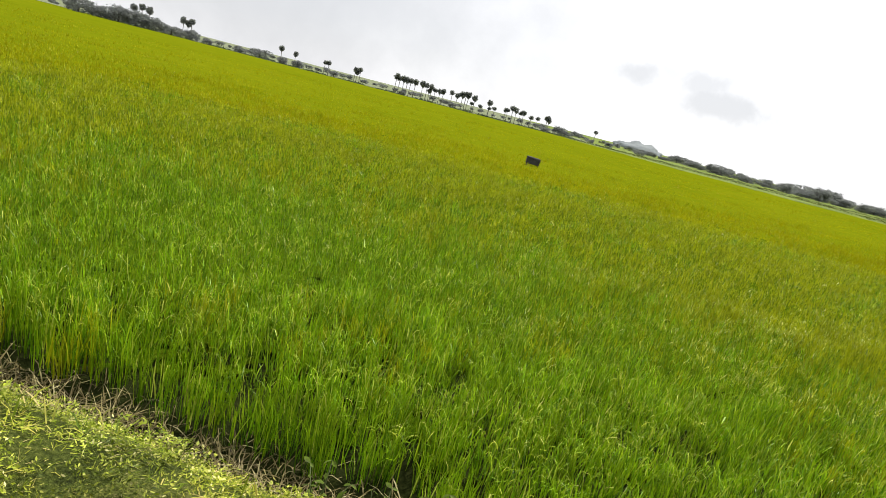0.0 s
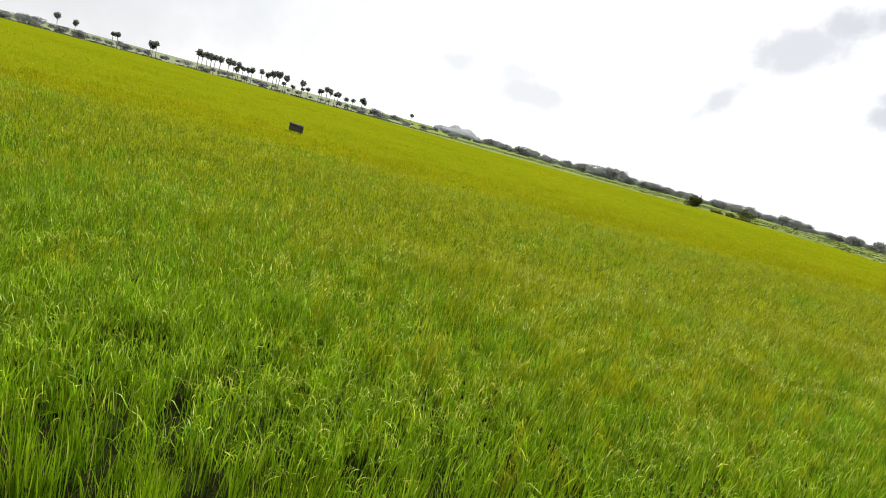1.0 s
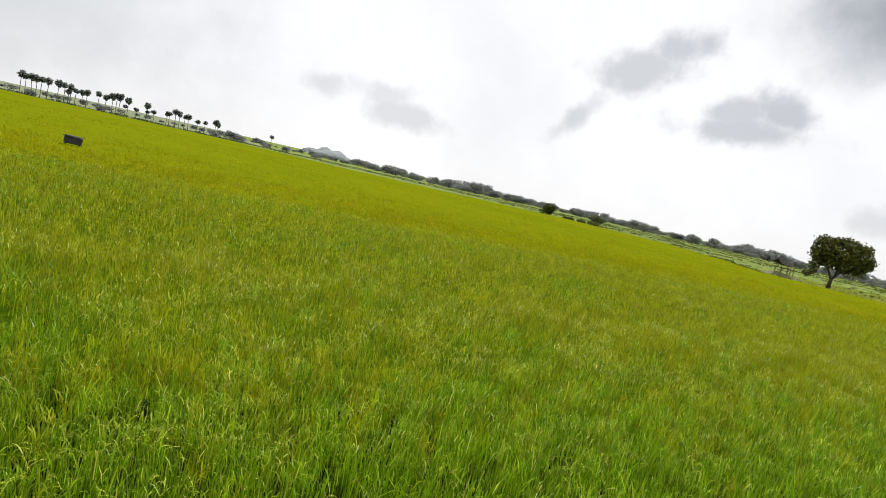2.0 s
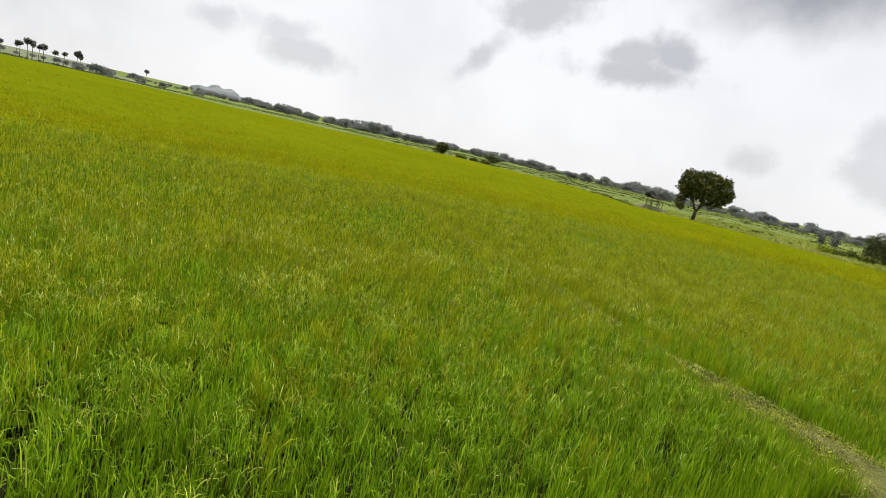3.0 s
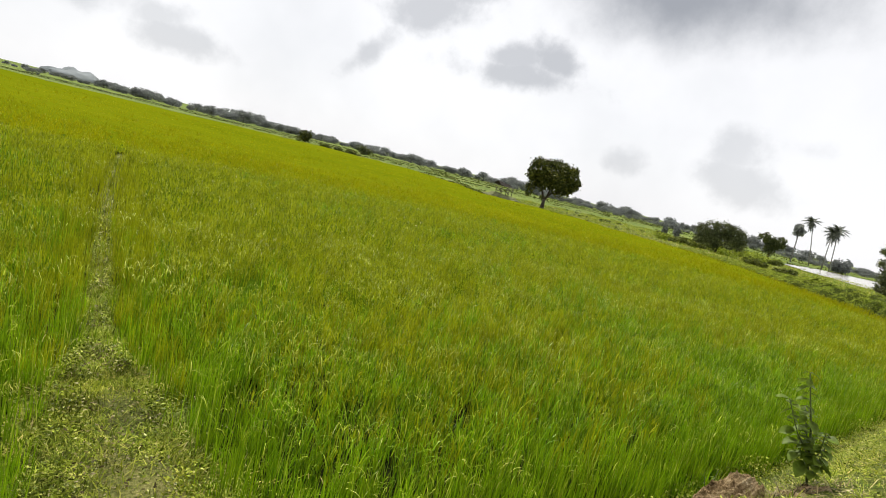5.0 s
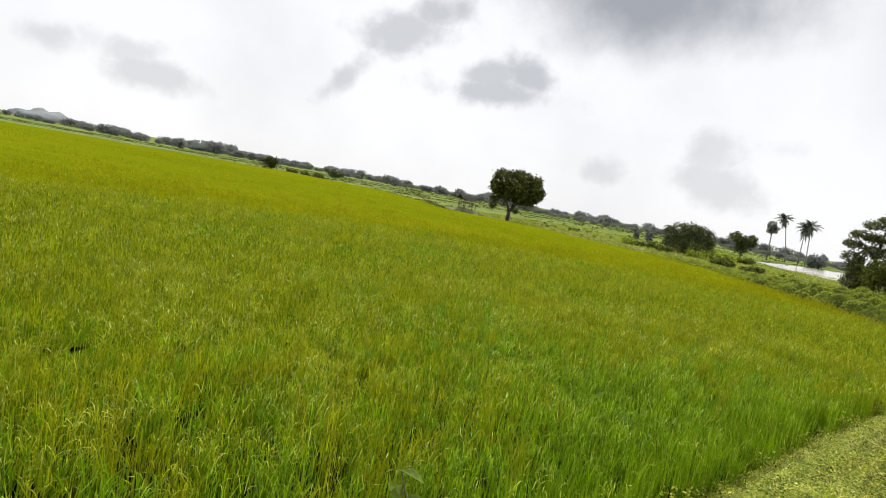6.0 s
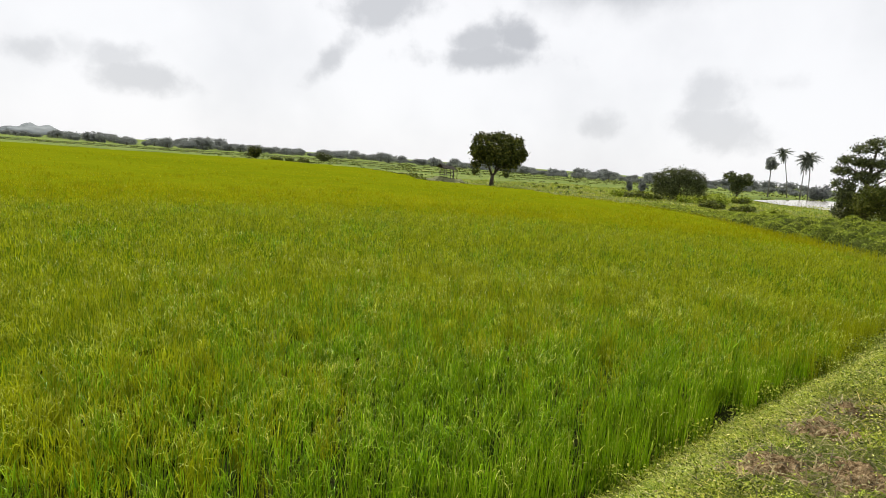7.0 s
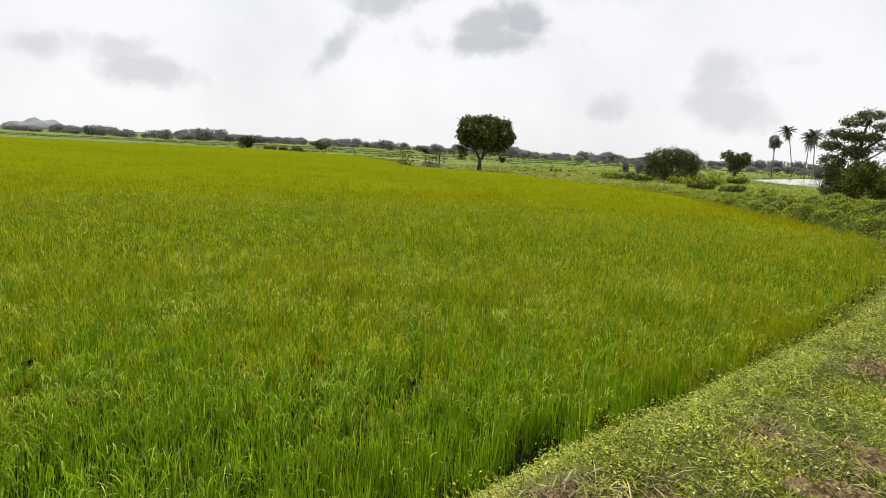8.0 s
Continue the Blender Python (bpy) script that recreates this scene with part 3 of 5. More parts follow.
        if what == "ears":
            rice_part("rice_ears", v, t, al, levels, rng.uniform(0, 1, n) < np.repeat(eared, count), RICE_EAR)
        else:
            rice_part("rice_" + what, v, t, al, levels, yellower, YELLOWER_FAR if b0 > 20 else RICE_YELLOWER)
            rice_part("rice_" + what, v, t, al, levels, ~yellower, RICE_FAR if b0 > 20 else RICE)

keep_x, keep_y = (gx > -175) & (gx < 95), (gy > 1) & (gy < 200)
cx, cy = gx[keep_x], gy[keep_y]
CX, CY = np.meshgrid(cx, cy, indexing="ij")
cp = np.stack([CX.ravel(), CY.ravel()], 1)
edge_d, _w = line_distance(cp, BANK_LINE)
bund_d, bw = line_distance(cp, BUND_LINE)
bund_d = bund_d - np.interp(bw, range(len(BUND_HALF)), BUND_HALF) + 5 * smooth(bw, 9.3, 10.3)
far = smooth(near_road(cp), 9, 45)
cz = (0.05 + 0.37 * far + (0.012 + 0.02 * far) * wavy(cp, 1.3) + (0.012 + 0.02 * far) * wavy(cp, 5.0, 2.0)) * smooth(np.minimum(edge_d, bund_d + 0.6), 0.7, 1.7)
_a, ct = grid_faces(len(cx), len(cy))
cm = cp[ct].mean(1)
ct = ct[np.where(near_road(cm) < 24, on_paddy(cm, 0.3) & (near_road(cm) > 5.4 + 0.9 * wavy(cm, 0.7) + rng.normal(0, 0.8, len(cm))), inside(cm, FIELD))]
cm = cp[ct].mean(1)
# the nearer part of the sheet takes the painted shade, the rest the canopy green
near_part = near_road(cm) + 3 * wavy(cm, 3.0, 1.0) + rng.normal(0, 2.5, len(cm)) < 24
for faces, mat in ((ct[near_part], UNDER_SHADE), (ct[~near_part], CANOPY)):
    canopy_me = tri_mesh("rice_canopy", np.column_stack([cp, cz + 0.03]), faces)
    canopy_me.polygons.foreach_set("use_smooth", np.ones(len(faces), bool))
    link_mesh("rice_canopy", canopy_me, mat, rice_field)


# ---- bunds ----
def ridge(name, line, halfs, heights, material, label, seed, step=0.35, kind="structure"):
    """A low earth ridge with an uneven back along a polyline."""
    line = np.array(line, float)
    s = np.concatenate([[0], np.cumsum(np.hypot(*np.diff(line, axis=0).T))])
    u = np.arange(0, s[-1], step)
    px, py = np.interp(u, s, line[:, 0]), np.interp(u, s, line[:, 1])
    hw, hh = np.interp(u, s, halfs), np.interp(u, s, heights)
    t = np.stack([np.gradient(px), np.gradient(py)], 1)
    t /= np.hypot(*t.T)[:, None]
    nrm = np.stack([t[:, 1], -t[:, 0]], 1)
    k = len(u)
    pts, zs = [], []
    for c, lift in ((-1.7, -0.1), (-1.05, 0.55), (-0.5, 0.95), (0.0, 1.0), (0.5, 0.95), (1.05, 0.55), (1.7, -0.1)):
        q = np.stack([px, py], 1) + nrm * (c * hw)[:, None]
        pts.append(q)
        zs.append(hh * lift + 0.12 * hh * wavy(q, 0.4 + hw.mean(), seed) * (lift > 0))
    f = []
    for c in range(6):
        i = np.arange(k - 1) + c * k
        f += [np.stack([i, i + 1, i + k + 1], 1), np.stack([i, i + k + 1, i + k], 1)]
    me = tri_mesh(name, np.column_stack([np.concatenate(pts), np.concatenate(zs)]), np.concatenate(f))
    me.polygons.foreach_set("use_smooth", np.ones(len(me.polygons), bool))
    ob = link_mesh(name, me, material)
    return tagged(ob, label, "bund", kind=kind)


ridge("bund", BUND_LINE, BUND_HALF, [0.40, 0.30, 0.26, 0.25, 0.23, 0.19] + [0.14] * 6, TRODDEN, "low earth bund with trodden grass between two rice plots", 1.0)
FAR_BUNDS = [
    [(90, 90), (86, 118), (62, 124), (40, 135), (22, 165), (10, 190), (-40, 193), (-170, 193)],
    [(71, 54), (80, 68), (90, 90)],
    [(95, 125), (140, 118), (230, 95)],
    [(-20, 225), (40, 190), (90, 165), (170, 150), (300, 130)],
    [(100, 100), (150, 88), (230, 66)],
    [(30, 215), (90, 205), (220, 190)],
]
for k, line in enumerate(FAR_BUNDS):
    n = len(line)
    ridge("bund", line, [0.6] * n, [0.42 if k < 2 else (0.22, 0.40, 0.26, 0.34)[k % 4]] * n, BUND, "weedy earth bund at the rim of distant plots", 2.0 + k, 1.5)


# weeds along those bunds and in patches over the far plots
rng = np.random.default_rng(17)
spots = []
for line in FAR_BUNDS[1:]:
    line = np.array(line, float)
    s = np.concatenate([[0], np.cumsum(np.hypot(*np.diff(line, axis=0).T))])
    u = rng.uniform(0, s[-1], int(4 * s[-1]))
    spots.append(np.stack([np.interp(u, s, line[:, 0]), np.interp(u, s, line[:, 1])], 1) + rng.normal(0, 0.6, (len(u), 2)))
p = np.stack([rng.uniform(74, 230, 26000), rng.uniform(36, 215, 26000)], 1)
spots.append(p[(wavy(p, 9.0, 3.0) + 0.6 * wavy(p, 2.5, 5.0) + rng.normal(0, 0.3, len(p)) > 0.75)])
p = np.concatenate(spots)
p = p[~inside(p, FIELD) & (wavy(p, 3.0, 8.0) > -0.4)]
c = np.repeat(np.column_stack([p, np.full(len(p), 0.3)]), 4, 0) + rng.normal(0, 1, (4 * len(p), 3)) * (0.3, 0.3, 0.0)
c[:, 2] += rng.uniform(0, 0.35, len(c)) * (0.5 + 0.5 * wavy(c[:, :2], 4.0, 1.0))
v, t = leaves(rng, c, rng.uniform(0.14, 0.32, len(c)), 1.5, 0.3)
plot_weeds = thing("plot_weeds", pose(0, 0, 0), "low green weeds along the bunds of the distant plots", "weeds", kind="stuff")
link_mesh("weed_leaves", tri_mesh("weed_leaves", v, t), SHRUB_LEAF, plot_weeds)


# ---- bank: grass, creepers, soil ----
rng = np.random.default_rng(11)
SOIL_SPOTS = [(27.25, 0.58, 0.33), (28.1, 0.55, 0.33), (27.5, 0.20, 0.38), (28.72, 0.54, 0.20), (29.0, 0.19, 0.24), (30.13, 0.15, 0.22), (29.75, -0.30, 0.36), (30.3, -0.34, 0.30), (32.1, 0.12, 0.28), (21.35, 1.26, 0.34), (21.6, 0.95, 0.26)]


def off_soil(p, rng):
    ok = np.ones(len(p), bool)
    for x, y, r in SOIL_SPOTS:
        d = np.hypot(p[:, 0] - x, p[:, 1] - y) / r
        ok &= (d + rng.uniform(-0.5, 0.5, len(p)) + 0.4 * wavy(p, 0.12) > 0.85) | (rng.uniform(0, 1, len(p)) < 0.22)
    return ok


def bank_points(n, x0, x1, reach, inner=-0.12):
    p = np.stack([rng.uniform(x0, x1, n), rng.uniform(-3.2, 6.5, n)], 1)
    d, _ = line_distance(p, BANK_LINE)
    s = np.where(inside(p, FIELD), -d, d)
    p = p[(s > inner) & (s < reach)]
    return p[off_soil(p, rng)]


bank_grass = thing("bank_grass", pose(0, 0, 0), "short trodden yellow-green grass and weeds on the road bank", "grass", kind="stuff")
for x0, x1, per in ((-5, -3.4, 700), (-3.4, 1.2, 3000), (1.2, 15, 120), (15, 25, 2000), (25, 34, 4200), (34, 40, 1700), (40, 52, 500)):
    p = bank_points(int((x1 - x0) * 9.7 * per), x0, x1, 3.4)
    n = len(p)
    base = np.column_stack([p, ground_height(p) - 0.005])
    clump = smooth(wavy(p, 0.5, 4.0), -0.2, 0.9)
    for lo, hi, lev in ((0.0, 0.84, 1), (0.84, 1.0, 2)):
        b = base[int(lo * n):int(hi * n)]
        k = len(b)
        v, t, al = blades(rng, b, rng.uniform(0.018, 0.055, k) * (0.65 if x0 < 1 else 1.0) * (0.6 + 1.1 * clump[int(lo * n):int(hi * n)]), rng.uniform(0.005, 0.010, k) * (0.7 if x0 < 1 else 1.0), np.abs(rng.normal(0.045, 0.035, k)) * (0.6 if x0 < 1 else 1.0), np.abs(rng.normal(0.02, 0.03, k)), lev)
        link_mesh("grass_blades", tri_mesh("grass_blades", v, t, al), GRASS, bank_grass)
    tuft = p[(rng.uniform(0, 1, n) < 0.10) & (wavy(p, 0.33, 8.0) > 0.3)]
    if len(tuft):
        k = len(tuft)
        v, t, al = blades(rng, np.column_stack([tuft, ground_height(tuft)]), rng.uniform(0.04, 0.12, k), rng.uniform(0.005, 0.009, k), np.abs(rng.normal(0.05, 0.03, k)), np.abs(rng.normal(0.05, 0.04, k)), 2)
        link_mesh("grass_tufts", tri_mesh("grass_tufts", v, t, al), GRASS, bank_grass)
    q = p[rng.uniform(0, 1, n) < 0.5 + 0.45 * clump]
    if -4 < x0 < 0:
        q = np.concatenate([p, p + rng.normal(0, 0.03, p.shape)])
    if 24 < x0 < 34:
        q = np.concatenate([q, q[rng.uniform(0, 1, len(q)) < 0.4] + rng.normal(0, 0.02, 2)])
    q = q[(wavy(q, 0.16, 7.0) + 0.3 * wavy(q, 0.7, 1.0) + rng.normal(0, 0.18, len(q))) > -0.42]
    c = np.column_stack([q, ground_height(q) + rng.uniform(0.005, 0.06, len(q)) * (0.35 + 1.5 * smooth(wavy(q, 0.22, 5.0), -0.4, 0.9))])
    v, t = leaves(rng, c, rng.uniform(0.005, 0.0115, len(c)) * (0.85 if x0 < 1 else 1.0) * (1.0 if x0 < 34 else 1.5), 2.6, 0.40)
    link_mesh("small_leaves", tri_mesh("small_leaves", v, t), GRASS_LEAF, bank_grass)
# withered grass round the bare soil
for x, y, r in SOIL_SPOTS:
    k = 260
    a, d = rng.uniform(0, 2 * np.pi, k), r * np.abs(rng.normal(0.75, 0.4, k))
    q = np.stack([x + d * np.cos(a), y + d * np.sin(a)], 1)
    v, t, al = blades(rng, np.column_stack([q, ground_height(q) + 0.01]), rng.uniform(0.01, 0.06, k), rng.uniform(0.004, 0.009, k), rng.uniform(0.03, 0.14, k), np.abs(rng.normal(0.02, 0.03, k)), 2)
    link_mesh("withered_grass", tri_mesh("withered_grass", v, t, al), DRY, bank_grass)

# trodden grass on the bund
_n = 30000
u = rng.uniform(0, 1, _n) ** 1.3 * 7.5
bx, by = np.interp(u, range(len(BUND_HALF)), BUND_LINE[:, 0]), np.interp(u, range(len(BUND_HALF)), BUND_LINE[:, 1])
half = np.interp(u, range(len(BUND_HALF)), BUND_HALF)
p = np.stack([bx + rng.uniform(-1.25, 1.25, _n) * half, by], 1)
base = np.column_stack([p, np.full(_n, 0.24) - 0.12 * smooth(np.abs(p[:, 0] - bx) / half, 0.6, 1.3)])
# worn bare along the middle, weedy at the sides
worn = np.abs((p[:, 0] - bx) / half - 0.25) + 0.35 * wavy(p, 0.3, 2.0)
base = base[worn + rng.normal(0, 0.35, _n) > 0.30]
k = len(base)
v, t, al = blades(rng, base, rng.uniform(0.02, 0.10, k), rng.uniform(0.004, 0.009, k), np.abs(rng.normal(0.03, 0.03, k)), np.abs(rng.normal(0.03, 0.03, k)), 2)
link_mesh("bund_grass", tri_mesh("bund_grass", v, t, al), BUND_LEAF, bank_grass)
# taller weeds along the narrow stretch, short grass over the wide end
for mat, k, u0, u1, low, high in ((BUND_LEAF, 5000, 5.2, 9.6, 0.05, 0.17), (GRASS, 26000, 0.8, 5.4, 0.015, 0.06)):
    u = rng.uniform(u0, u1, k)
    bx, by = np.interp(u, range(len(BUND_HALF)), BUND_LINE[:, 0]), np.interp(u, range(len(BUND_HALF)), BUND_LINE[:, 1])
    q = np.stack([bx + rng.normal(0, 0.75, k) * np.interp(u, range(len(BUND_HALF)), BUND_HALF), by], 1)
    q = q[wavy(q, 0.35, 6.0) + rng.normal(0, 0.3, k) > -0.15]
    k = len(q)
    v, t, al = blades(rng, np.column_stack([q, np.full(k, 0.13 if u0 > 5 else 0.22)]), rng.uniform(low, high, k), rng.uniform(0.005, 0.010, k) * (1.6 if u0 > 5 else 1.0), np.abs(rng.normal(0.03, 0.03, k)), np.abs(rng.normal(0.03, 0.03, k)), 2)
    link_mesh("bund_grass", tri_mesh("bund_grass", v, t, al), mat, bank_grass)
for mat, _n, inner, outer in ((DRY, 1800, 0.0, 0.7), (BUND_LEAF, 15000, 0.45, 1.5), (GRASS_LEAF, 7000, 0.2, 1.2)):
    u = rng.uniform(0, 1, _n) ** 1.2 * 8.2
    bx, by = np.interp(u, range(len(BUND_HALF)), BUND_LINE[:, 0]), np.interp(u, range(len(BUND_HALF)), BUND_LINE[:, 1])
    half = np.interp(u, range(len(BUND_HALF)), BUND_HALF)
    off = rng.uniform(inner, outer, _n) * np.where(rng.uniform(0, 1, _n) < 0.5, -1, 1)
    p = np.stack([bx + off * half, by], 1)
    keep = wavy(p, 0.4, 3.0) > (-0.15 if mat == BUND_LEAF else -0.4)
    c = np.column_stack([p, 0.26 - 0.10 * smooth(np.abs(off), 0.6, 1.4) + rng.uniform(0, 0.07, _n)])[keep]
    v, t = leaves(rng, c, rng.uniform(0.006, 0.017, len(c)), 2.2, 0.5)
    link_mesh("bund_litter", tri_mesh("bund_litter", v, t), mat, bank_grass)

# leafy cushions in the turf
c = []
for x0, x1, k in ((-3.4, 1.0, 60), (16.5, 25, 170), (25, 35, 420)):
    spot = bank_points(int(k * 3.2), x0, x1, 3.0, 0.1)
    for (x, y), r in zip(spot, rng.uniform(0.05, 0.20, len(spot))):
        n = int(1500 * r * r) + 25
        a, d = rng.uniform(0, 2 * np.pi, n), np.sqrt(rng.uniform(0, 1, n))
        q = np.stack([x + r * d * np.cos(a), y + r * d * np.sin(a)], 1)
        c.append(np.column_stack([q, ground_height(q) + 0.02 + 0.55 * r * np.sqrt(1 - d * d) + rng.normal(0, 0.006, n)]))
c = np.concatenate(c)
v, t = leaves(rng, c, rng.uniform(0.008, 0.016, len(c)), 1.7, 0.5)
link_mesh("leaf_cushions", tri_mesh("leaf_cushions", v, t), GRASS_LEAF, bank_grass)

# weeds where the bank meets the water
_n = 30000
p = np.stack([rng.uniform(-7, 52, _n), np.zeros(_n)], 1)
p[:, 1] = np.interp(p[:, 0], BANK_LINE[:17, 0], BANK_LINE[:17, 1]) + rng.normal(0.0, 0.13, _n)
p = p[(wavy(p, 0.8, 9.0) > -0.1) & (((p[:, 0] > 0.1) & (p[:, 0] < 2)) | (p[:, 0] > 14))]
c = np.column_stack([p, 0.13 + rng.uniform(0, 0.22, len(p)) * (0.5 + smooth(wavy(p, 0.6, 2.0), 0, 1))])
v, t = leaves(rng, c, rng.uniform(0.010, 0.026, len(c)) * (1 + smooth(p[:, 0], 32, 44)), 1.8, 0.3)
link_mesh("edge_weeds", tri_mesh("edge_weeds", v, t), BUND_LEAF, bank_grass)

# dry stalks in the bare strip beside the youngest rows
_n = 4200
p = np.stack([rng.uniform(-5, 0.5, _n), np.zeros(_n)], 1)
p[:, 1] = np.interp(p[:, 0], BANK_LINE[:17, 0], BANK_LINE[:17, 1]) + rng.normal(0.12, 0.20, _n)
base = np.column_stack([p, np.maximum(ground_height(p), 0.02)])
v, t, al = blades(rng, base, rng.uniform(0.02, 0.14, _n), rng.uniform(0.006, 0.012, _n), np.abs(rng.normal(0.08, 0.05, _n)), np.abs(rng.normal(0.05, 0.04, _n)), 2)
link_mesh("dry_stalks", tri_mesh("dry_stalks", v, t, al), DRY, bank_grass)

bank_creepers = thing("bank_creepers", pose(0, 0, 0), "tangled leafy creepers covering the bend of the bank", "creepers", kind="stuff")
p = np.stack([rng.uniform(42, 76, 15600), rng.uniform(0, 40, 15600)], 1)
d, w = line_distance(p, BANK_LINE)
s = np.where(inside(p, FIELD), -d, d)
p = p[(s > -0.2) & (s < 4.6) & (w > 12.6) & (w < 19.3) & (rng.uniform(0, 1, len(p)) < 0.75)]
heaps = np.stack([rng.uniform(42, 76, 9000), rng.uniform(0, 40, 9000)], 1)
hd, hw = line_distance(heaps, BANK_LINE)
near_bank = ~inside(heaps, FIELD) & (hd < 4.2) & (hd > 0.15) & (hw > 12.6) & (hw < 18.9)
heaps, hw = heaps[near_bank][:900], hw[near_bank][:900]
heap_r = rng.uniform(0.16, 0.60, len(heaps))
heap_h = heap_r * rng.uniform(0.6, 1.3, len(heaps)) * (1 - 0.45 * smooth(line_distance(heaps, BANK_LINE)[0], 1.5, 4.0)) * (1 - 0.6 * smooth(hw, 16.5, 18.8))


def creeper_height(p):
    """The ground with rounded heaps of creeper on it."""
    top = np.zeros(len(p))
    order = np.argsort(p[:, 0])
    xs = p[order, 0]
    for (hx, hy), r, h in zip(heaps, heap_r, heap_h):
        i = order[np.searchsorted(xs, hx - r):np.searchsorted(xs, hx + r)]
        d2 = ((p[i, 0] - hx) ** 2 + (p[i, 1] - hy) ** 2) / r ** 2
        top[i] = np.maximum(top[i], h * np.sqrt(np.clip(1 - d2, 0, 1)))
    d, where = line_distance(p, BANK_LINE)
    return ground_height(p) + top * smooth(d, 0.0, 0.4) * smooth(where, 12.6, 13.4)


bx, by = np.meshgrid(np.arange(42, 78, 0.14), np.arange(0.5, 40, 0.14), indexing="ij")
bp = np.stack([bx.ravel(), by.ravel()], 1)
bd, bwh = line_distance(bp, BANK_LINE)
_a, bt = grid_faces(bx.shape[0], bx.shape[1])
okay = ~inside(bp, FIELD) & (bd < 5.2) & (bwh > 12.6) & (bwh < 19.2)
bt = bt[okay[bt].all(1)]
used, back = np.unique(bt, return_inverse=True)
bq = bp[used]
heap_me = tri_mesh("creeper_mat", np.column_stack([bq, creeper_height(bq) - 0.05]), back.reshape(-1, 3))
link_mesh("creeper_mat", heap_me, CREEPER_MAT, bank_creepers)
k = 85
q = np.repeat(p, k, 0) + rng.normal(0, 0.26, (len(p) * k, 2))
q = q[~inside(q, FIELD) | (rng.uniform(0, 1, len(q)) < 0.3)]
c = np.column_stack([q, creeper_height(q) + rng.normal(0.0, 0.035, len(q))])
v, t = leaves(rng, c, rng.uniform(0.022, 0.058, len(c)), 1.4, 0.40)
link_mesh("creeper_leaves", tri_mesh("creeper_leaves", v, t), CREEPER, bank_creepers)
# rough grass from the bend of the bank to the mound
_n = 52000
p = np.stack([rng.uniform(62, 118, _n), rng.uniform(14, 66, _n)], 1)
p = p[~inside(p, FIELD)]
tall = np.clip(0.16 + 0.16 * wavy(p, 2.6, 6.0) + 0.1 * wavy(p, 0.9, 2.0), 0.04, 0.5)
v, t, al = blades(rng, np.column_stack([p, ground_height(p)]), tall * rng.uniform(0.6, 1.2, len(p)), rng.uniform(0.05, 0.10, len(p)), np.abs(rng.normal(0.06, 0.04, len(p))), np.abs(rng.normal(0.04, 0.04, len(p))), 1)
link_mesh("rough_grass", tri_mesh("rough_grass", v, t, al), GRASS, bank_creepers)


def soil_patch(x, y, r, h, seed):
    """Bare crumbly soil: a lumpy sheet that dips below the turf at its ragged rim."""
    bm = bmesh.new()
    rings, spokes = 22, 44
    rows = []
    for i in range(rings + 1):
        row = []
        for k in range(spokes):
            a = 2 * math.pi * k / spokes
            u = i / rings
            wob = 1 + 0.55 * noise.noise(Vector((math.cos(a) * 1.6, math.sin(a) * 1.6, seed)))
            px, py = x + r * u * wob * math.cos(a), y + r * u * wob * math.sin(a)
            lump = noise.fractal(Vector((px * 11, py * 11, seed)), 0.55, 2.1, 5)
            row.append((px, py, h * (1 - u * u) + (0.065 if h > 0.1 else 0.04) * lump - 0.03 * u ** 3))
        rows.append(row)
    flat_xy = np.array([(p[0], p[1]) for row in rows for p in row])
    z = ground_height(flat_xy)
    verts = [[bm.verts.new((p[0] - x, p[1] - y, p[2] + z[i * spokes + k])) for k, p in enumerate(row)] for i, row in enumerate(rows)]
    for a, b in zip(verts, verts[1:]):
        for k in range(spokes):
            bm.faces.new((a[k], b[k], b[(k + 1) % spokes], a[(k + 1) % spokes]))
    bmesh.ops.remove_doubles(bm, verts=bm.verts, dist=1e-4)
    ob = part("soil_patch", bm, SOIL, smooth=False)
    ob.matrix_basis = pose(x, y, 0)
    return tagged(ob, "bare patch of crumbly reddish soil on the bank", "soil", "bare soil on the bank")


def ground_at(x, y):
    return float(ground_height(np.array([[x, y]], float))[0])


for k, (x, y, r) in enumerate(SOIL_SPOTS):
    soil_patch(x, y, r * 0.76, 0.24 if k == 9 else 0.02, 3.1 * k)


# ---- trees ----
def crown_mesh(rng, blobs, clumps, per, spread, size, stretch=1.6, shell=0.55):
    """Leaves in clumps inside and on a set of ellipsoids (centre, radii)."""
    weight = np.array([b[3] * b[4] + b[3] * b[5] + b[4] * b[5] for b in blobs])
    pick = rng.choice(len(blobs), clumps, p=weight / weight.sum())
    b = np.array(blobs, float)[pick]
    d = rng.normal(0, 1, (clumps, 3))
    d /= np.linalg.norm(d, axis=1)[:, None]
    r = rng.uniform(shell, 1.0, clumps) ** 0.6
    c = b[:, :3] + d * b[:, 3:] * r[:, None]
    c = np.repeat(c, per, 0) + rng.normal(0, spread, (clumps * per, 3))
    v, t = leaves(rng, c, rng.uniform(0.6, 1.3, len(c)) * size, stretch, 0.2)
    return tri_mesh("crown", v, t)


def tree(name, m, label, category, blobs, trunk, limbs, clumps, per, spread, size, leaf, bark=BARK, group="", seed=1, stretch=1.6):
    rng = np.random.default_rng(seed)
    root = thing(name, m, label, category, group)
    bm = bmesh.new()
    tube(bm, *trunk)
    for pts, rad in limbs:
        tube(bm, pts, rad, 6)
    part("trunk", bm, bark, root)
    link_mesh("crown", crown_mesh(rng, blobs, clumps, per, spread, size, stretch), leaf, root)
    return root


